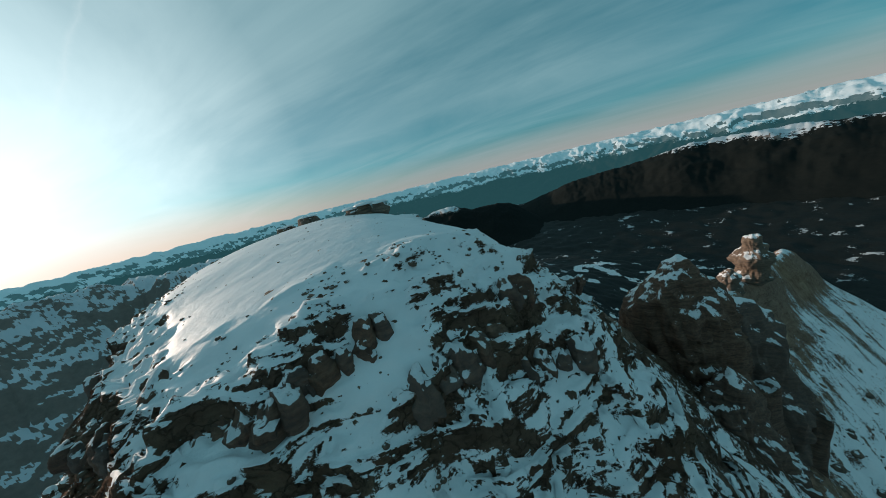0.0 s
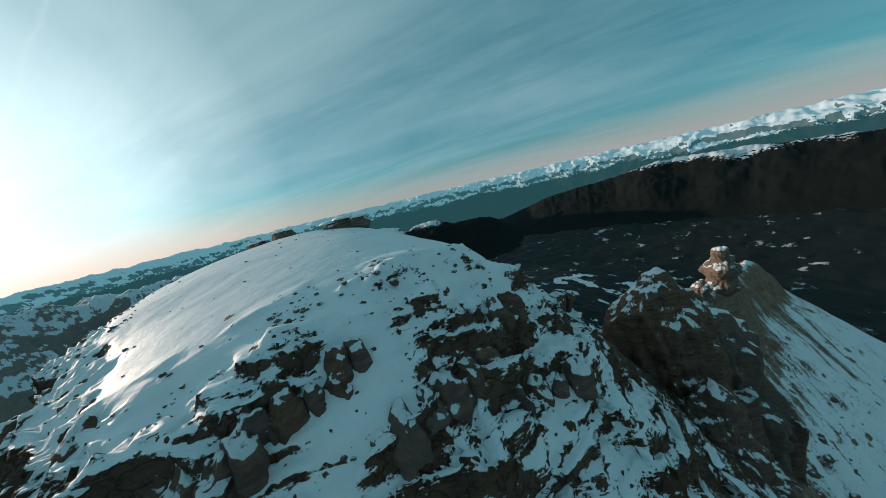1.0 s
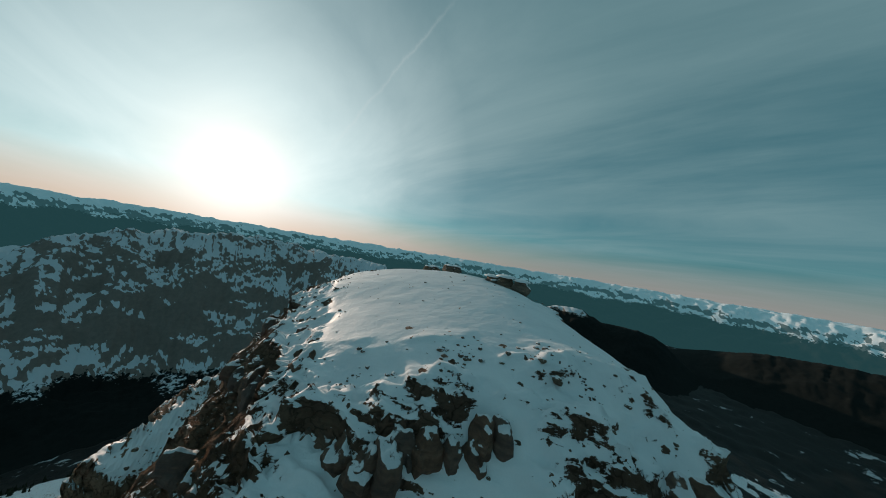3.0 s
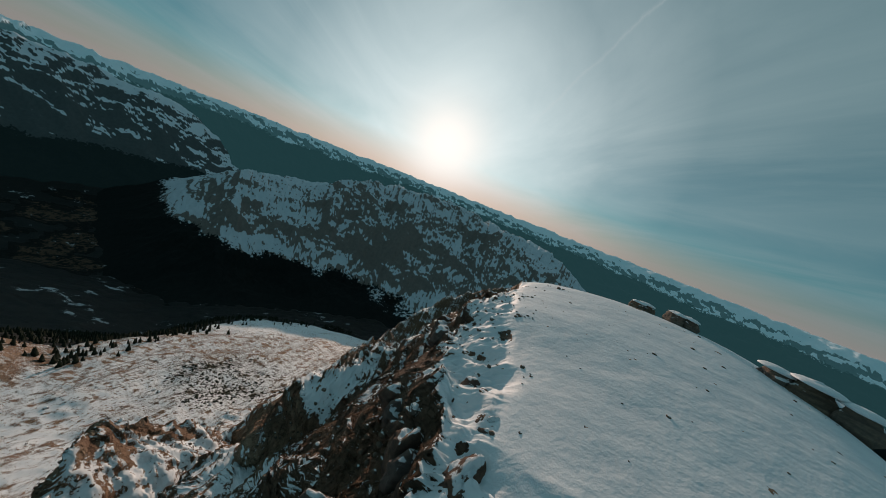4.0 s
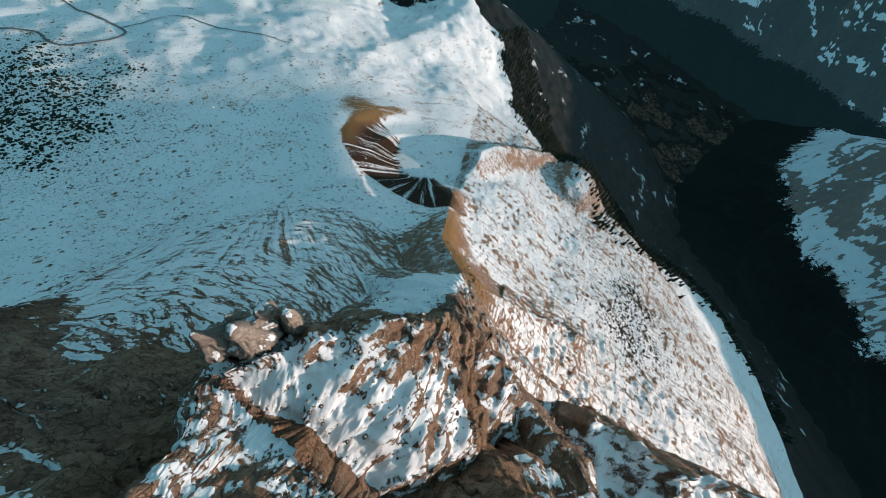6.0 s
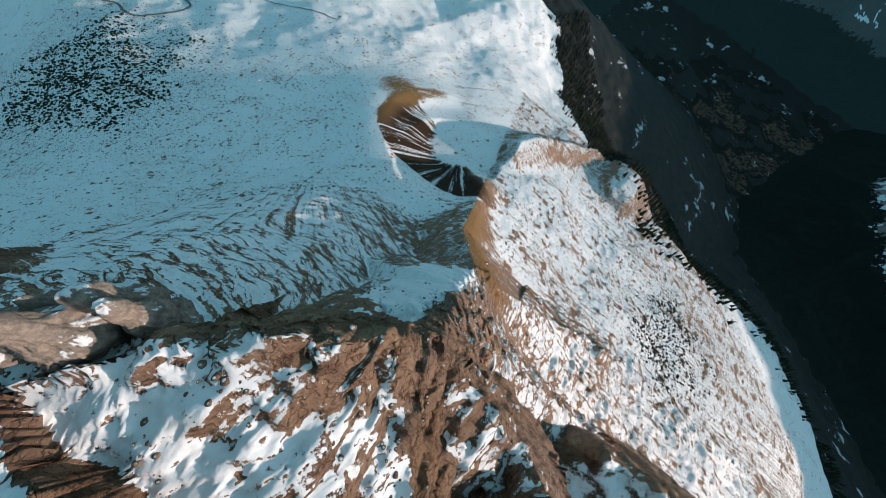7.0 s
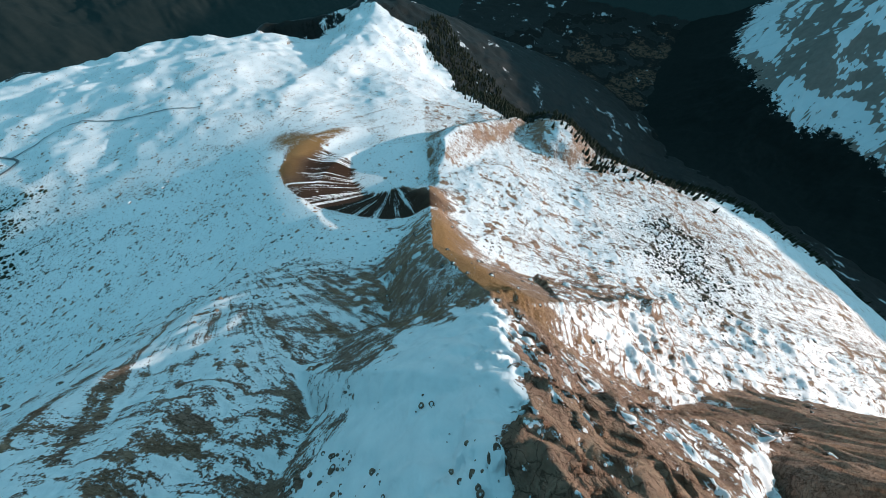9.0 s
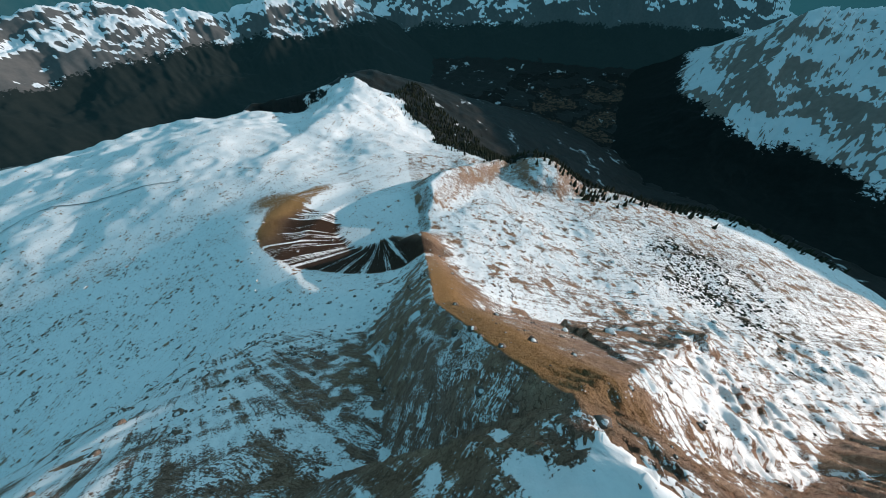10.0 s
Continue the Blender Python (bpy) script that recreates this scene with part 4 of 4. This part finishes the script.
def lay_boulders(xs, ys, sizes, label, group, seed):
    zs, _ = ground_z(xs, ys)
    r = random.Random(seed)
    kinds = [boulder(100 + seed + i, 1.0) for i in range(4)]
    for k in kinds:
        tagged(k, label, "boulder", group)
    for i, (x, y, z, s) in enumerate(zip(xs, ys, zs, sizes)):
        src = kinds[i % 4]
        m = pose(float(x), float(y), float(z) + 0.12 * float(s), r.uniform(-12, 12), r.uniform(-12, 12), r.uniform(0, 360))
        if i < 4:
            src.matrix_world = m @ Matrix.Diagonal((float(s), float(s), float(s), 1))
        else:
            ob = copy_thing(src, m)
            ob.scale = (float(s),) * 3


SUMMIT = [(13.8, 11.0, 0.40), (13.2, 11.9, 0.28), (17.2, 14.2, 0.12), (9.6, 12.4, 0.22), (7.4, 12.8, 0.25), (11.3, 12.6, 0.2)]
xs, ys, r = spread(70, 8, 12.6, 8.0, 1.5, 5)
sz = 0.06 + 0.22 * r.rand(70) ** 2.2
xs[:6], ys[:6], sz[:6] = [a for a, _, _ in SUMMIT], [b for _, b, _ in SUMMIT], [c for _, _, c in SUMMIT]
lay_boulders(xs, ys, sz, "small brown boulder half sunk in summit snow", "boulders on the summit", 1)
xs, ys, r = spread(50, -6.5, 28, 1.6, 7.0, 6)
lay_boulders(xs, ys, 0.10 + 0.32 * r.rand(50) ** 2, "brown boulder on the rocky rim of the summit", "boulders on the summit rim", 2)
MEADOW = [(-90, -171), (-92, -257), (-140, -332), (-106, -118), (-83, -213), (-82, -284), (-71, -143), (-120, -150), (-60, -230), (-150, -260)]
xs, ys, r = spread(70, -95, -200, 60, 75, 7)
sz = 1.0 + 2.0 * r.rand(70) ** 2
xs[:10], ys[:10] = [a for a, _ in MEADOW], [b for _, b in MEADOW]
sz[:10] = 2.4
lay_boulders(xs, ys, sz * 0.8, "dark boulder in the shaded snow meadow", "boulders on the meadow", 3)
xs, ys, r = spread(60, -260, 150, 110, 90, 8)
lay_boulders(xs, ys, 1.2 + 1.8 * r.rand(60) ** 2, "brown boulder on the sunlit snow slope", "boulders on the sunlit slope", 4)


# ---- loose stones, dwarf pines and woods ----
def merged(name, verts, faces, px, py, pz, scale, turn, material):
    """Many copies of one small form, joined."""
    verts, faces = np.array(verts, float), np.array(faces, int)
    n, nv = len(px), len(verts)
    c, s = np.cos(turn)[:, None], np.sin(turn)[:, None]
    sx = scale if scale.ndim == 2 else np.stack([scale] * 3, -1)
    vx, vy, vz = (verts[:, i][None] * sx[:, i:i + 1] for i in range(3))
    co = np.stack([c * vx - s * vy + px[:, None], s * vx + c * vy + py[:, None], vz + pz[:, None]], -1).reshape(-1, 3)
    fs = (faces[None] + (np.arange(n) * nv)[:, None, None]).reshape(-1, faces.shape[1])
    me = bpy.data.meshes.new(name)
    me.vertices.add(len(co))
    me.vertices.foreach_set("co", co.astype(np.float32).ravel())
    k = fs.shape[1]
    me.loops.add(fs.size)
    me.loops.foreach_set("vertex_index", fs.ravel().astype(np.int32))
    me.polygons.add(len(fs))
    me.polygons.foreach_set("loop_start", np.arange(0, fs.size, k, dtype=np.int32))
    me.update(calc_edges=True)
    me.materials.append(material)
    return new(name, me)


def small_form(seed, flat, subdiv=1):
    bm = rock_bmesh((1, 1, flat), seed, subdiv, 0.5, 3)
    verts = [v.co[:] for v in bm.verts]
    faces = [[v.index for v in f.verts] for f in bm.faces]
    bm.free()
    return verts, faces


def scatter(n, box, seed, keep):
    r = np.random.RandomState(seed)
    x, y = r.uniform(box[0], box[1], n), r.uniform(box[2], box[3], n)
    z, slope = ground_z(x, y)
    ok = keep(x, y, z, slope, r)
    x, y, z = x[ok], y[ok], z[ok]
    return x, y, z, r.rand(len(x)), r.uniform(0, 6.28, len(x))


def clumps(x, y, size, seed):
    return fbm(x / size + seed, y / size, x * 0, 4)


v, f = small_form(61, 0.6, 2)
x, y, z, u, a = scatter(30000, (-12, 34, 2, 46), 21, lambda x, y, z, s, r: (r.rand(len(x)) < 0.004 + 0.9 * smooth(0.06, 0.3, clumps(x, y, 3.5, 2.0)) * (smooth(16.0, 11.5, y) + smooth(-1.5, -5.0, x) + smooth(23, 26, x))))
tagged(merged("loose_stones", v, f, x, y, z, 0.04 + 0.17 * u**3, a, STONE), "scattered small brown stones in the summit snow", "stones", kind="stuff")
x, y, z, u, a = scatter(30000, (-62, 0, -6, 48), 22, lambda x, y, z, s, r: (r.rand(len(x)) < 0.45 * smooth(0.0, 0.25, clumps(x, y, 5, 4.0)) * (s < 2.2)))
tagged(merged("ridge_rubble", v, f, x, y, z, 0.06 + 0.26 * u**3, a, STONE), "broken brown rubble on the snowy rock ridge", "stones", kind="stuff")
v1, f1 = small_form(67, 0.55, 1)
x, y, z, u, a = scatter(42000, (-330, 120, -420, 10), 23, lambda x, y, z, s, r: (r.rand(len(x)) < 0.07 + 0.85 * smooth(0.06, 0.26, clumps(x, y, 38, 1.0))) & (np.hypot(x - BOWL[0], y - BOWL[1]) > 118) & (np.hypot(x - CX, y - CY) > 80))
tagged(merged("meadow_stones", v1, f1, x, y, z, 0.26 + 1.1 * u**4, a, STONE), "scattered dark stones on the shaded snow meadow", "stones", kind="stuff")
x, y, z, u, a = scatter(42000, (-560, -80, 0, 460), 24, lambda x, y, z, s, r: (r.rand(len(x)) < 0.08 + 0.5 * smooth(0.03, 0.22, clumps(x, y, 50, 6.0))))
tagged(merged("slope_stones", v1, f1, x, y, z, 0.18 + 0.8 * u**4, a, STONE), "scattered brown stones on the sunlit snow slope", "stones", kind="stuff")


def leaf_material(name, dark, light):
    m, t, bsdf = shader(name)
    pos = t.nodes.new("ShaderNodeNewGeometry").outputs["Position"]
    isl = t.nodes.new("ShaderNodeNewGeometry").outputs["Random Per Island"]
    n = noise_node(t, pos, 1.5, 4, 0.6)
    col = mix_col(t, n, dark, light)
    col = mix_col(t, math_node(t, "MULTIPLY", isl, 0.5), col, tuple(0.5 * c for c in dark))
    t.links.new(col, bsdf.inputs["Base Color"])
    bsdf.inputs["Roughness"].default_value = 0.9
    bsdf.inputs["Specular IOR Level"].default_value = 0.1
    return m


NEEDLES = leaf_material("spruce_needles", (0.012, 0.018, 0.012), (0.05, 0.055, 0.035))
BARK = leaf_material("spruce_bark", (0.03, 0.022, 0.016), (0.08, 0.06, 0.045))
v2, f2 = small_form(71, 0.7, 1)
x, y, z, u, a = scatter(16000, (-120, 190, -660, -270), 25, lambda x, y, z, s, r: r.rand(len(x)) < 0.9 * smooth(0.0, 0.3, 0.75 - np.hypot((x - 30) / 150, (y + 470) / 170) + 0.9 * clumps(x, y, 60, 3.0)))
tagged(merged("dwarf_pines", v2, f2, x, y, z, 0.6 + 1.6 * u**2, a, NEEDLES), "dense patch of dark dwarf pines on the snow meadow", "shrubs", kind="stuff")
x, y, z, u, a = scatter(14000, (-430, -130, 90, 330), 26, lambda x, y, z, s, r: r.rand(len(x)) < 0.7 * smooth(0.0, 0.3, 0.55 - np.hypot((x + 290) / 150, (y - 190) / 110) + 0.9 * clumps(x, y, 40, 5.0)))
tagged(merged("dwarf_pines", v2, f2, x, y, z, 0.5 + 1.3 * u**2, a, NEEDLES), "patch of grey-green dwarf pines on the sunlit slope", "shrubs", kind="stuff")


def spruce_form(tiers, sides, seed):
    """A spruce crown as tiers of drooping, uneven skirts; height 1, foot at 0."""
    r = random.Random(seed)
    verts, faces = [], []
    for k in range(tiers):
        z0, z1 = 0.08 + 0.86 * k / tiers, 0.08 + 0.86 * (k + 1.7) / tiers
        rad = 0.20 * (1 - k / tiers) + 0.035
        tip = len(verts)
        verts.append((0, 0, min(1.0, z1)))
        for s in range(sides):
            an = 6.283 * (s + 0.5 * (k % 2)) / sides
            rr = rad * r.uniform(0.65, 1.2)
            verts.append((rr * math.cos(an), rr * math.sin(an), z0 - 0.03 * r.random()))
        for s in range(sides):
            faces.append((tip, tip + 1 + s, tip + 1 + (s + 1) % sides))
    return verts, faces


def edge_wood(x, y, z, slope, r):
    az = np.degrees(np.arctan2(-(x - CX), y - CY))
    rad = np.hypot(x - CX, y - CY)
    d = rad - wood_edge(x, y, az)
    return (r.rand(len(x)) < smooth(-80, 60, d + 150 * clumps(x, y, 60, 9.0)) ** 1.6) & (d < 330) & (az > 36) & (az < 124)


vt, ft = spruce_form(4, 6, 3)
x, y, z, u, a = scatter(17000, (-1150, -380, -420, 900), 27, edge_wood)
tagged(merged("spruce_wood", vt, ft, x, y, z - 0.5, 5 + 9 * u, a, NEEDLES), "dark spruce wood at the edge of the snow slope", "trees", kind="stuff")


def spruce(height, seed):
    ob = new("spruce")
    bm = bmesh.new()
    bmesh.ops.create_cone(bm, cap_ends=True, segments=7, radius1=0.028 * height, radius2=0.006 * height, depth=height * 0.9,
                          matrix=Matrix.Translation((0, 0, height * 0.42)))
    part("trunk", bm, BARK, ob)
    vv, ff = spruce_form(9, 9, seed)
    bm = bmesh.new()
    vs = [bm.verts.new((a * height, b * height, c * height)) for a, b, c in vv]
    for q in ff:
        bm.faces.new([vs[i] for i in q])
    part("crown", bm, NEEDLES, ob)
    tagged(ob, "dark green spruce standing on the snowy wood edge", "tree", "spruces at the wood edge")
    return ob


kinds = [spruce(h, s) for h, s in ((11, 1), (9, 2), (13, 3))]
rs = random.Random(9)
spots = [(rs.gauss(-455, 22), rs.gauss(90, 30)) for _ in range(40)] + [(rs.gauss(-800, 60), rs.gauss(-215, 40)) for _ in range(40)] + \
        [(rs.gauss(-540, 25), rs.gauss(250, 60)) for _ in range(30)]
zz, _ = ground_z([a for a, _ in spots], [b for _, b in spots])
for i, ((a, b), c) in enumerate(zip(spots, zz)):
    m = pose(a, b, float(c) - 0.3, 0, 0, rs.uniform(0, 360))
    if i < 3:
        kinds[i].matrix_world = m
    else:
        copy_thing(kinds[i % 3], m)


# ---- the track over the meadow ----
def track(points, width, label):
    pts = [Vector((a, b, 0)) for a, b in points]
    fine = []
    for i in range(len(pts) - 1):
        p0, p1, p2, p3 = pts[max(i - 1, 0)], pts[i], pts[i + 1], pts[min(i + 2, len(pts) - 1)]
        for k in range(14):
            t = k / 14
            fine.append(0.5 * ((2 * p1) + (p2 - p0) * t + (2 * p0 - 5 * p1 + 4 * p2 - p3) * t * t + (3 * p1 - p0 - 3 * p2 + p3) * t**3))
    rows = []
    for i, p in enumerate(fine):
        d = (fine[min(i + 1, len(fine) - 1)] - fine[max(i - 1, 0)]).normalized()
        n = Vector((-d.y, d.x, 0))
        rows.append([p + n * w for w in (-width / 2, 0, width / 2)])
    xs = np.array([[q.x for q in row] for row in rows])
    ys = np.array([[q.y for q in row] for row in rows])
    zs = ground_z(xs.ravel(), ys.ravel())[0].reshape(xs.shape) + 0.9
    me = mesh_from_grid("track", xs, ys, zs, False, {}, PATHWAY)
    tagged(new("track", me), label, "path", kind="structure")


def path_material():
    m, t, bsdf = shader("trodden_track")
    pos = t.nodes.new("ShaderNodeNewGeometry").outputs["Position"]
    n = noise_node(t, pos, 0.5, 4, 0.6)
    t.links.new(ramp(t, n, [(0.35, (0.07, 0.075, 0.08)), (0.65, (0.20, 0.20, 0.20))]), bsdf.inputs["Base Color"])
    bsdf.inputs["Roughness"].default_value = 0.9
    return m


PATHWAY = path_material()
track([(30, -690), (-4, -644), (-34, -615), (-37, -581), (-50, -562), (-90, -557), (-114, -576), (-109, -606), (-93, -654), (-88, -697), (-60, -760)], 3.0,
      "dark winding track cleared through the snow meadow")
track([(-114, -590), (-180, -585), (-209, -546), (-230, -507), (-277, -435)], 1.6, "narrow trodden path across the snow meadow")
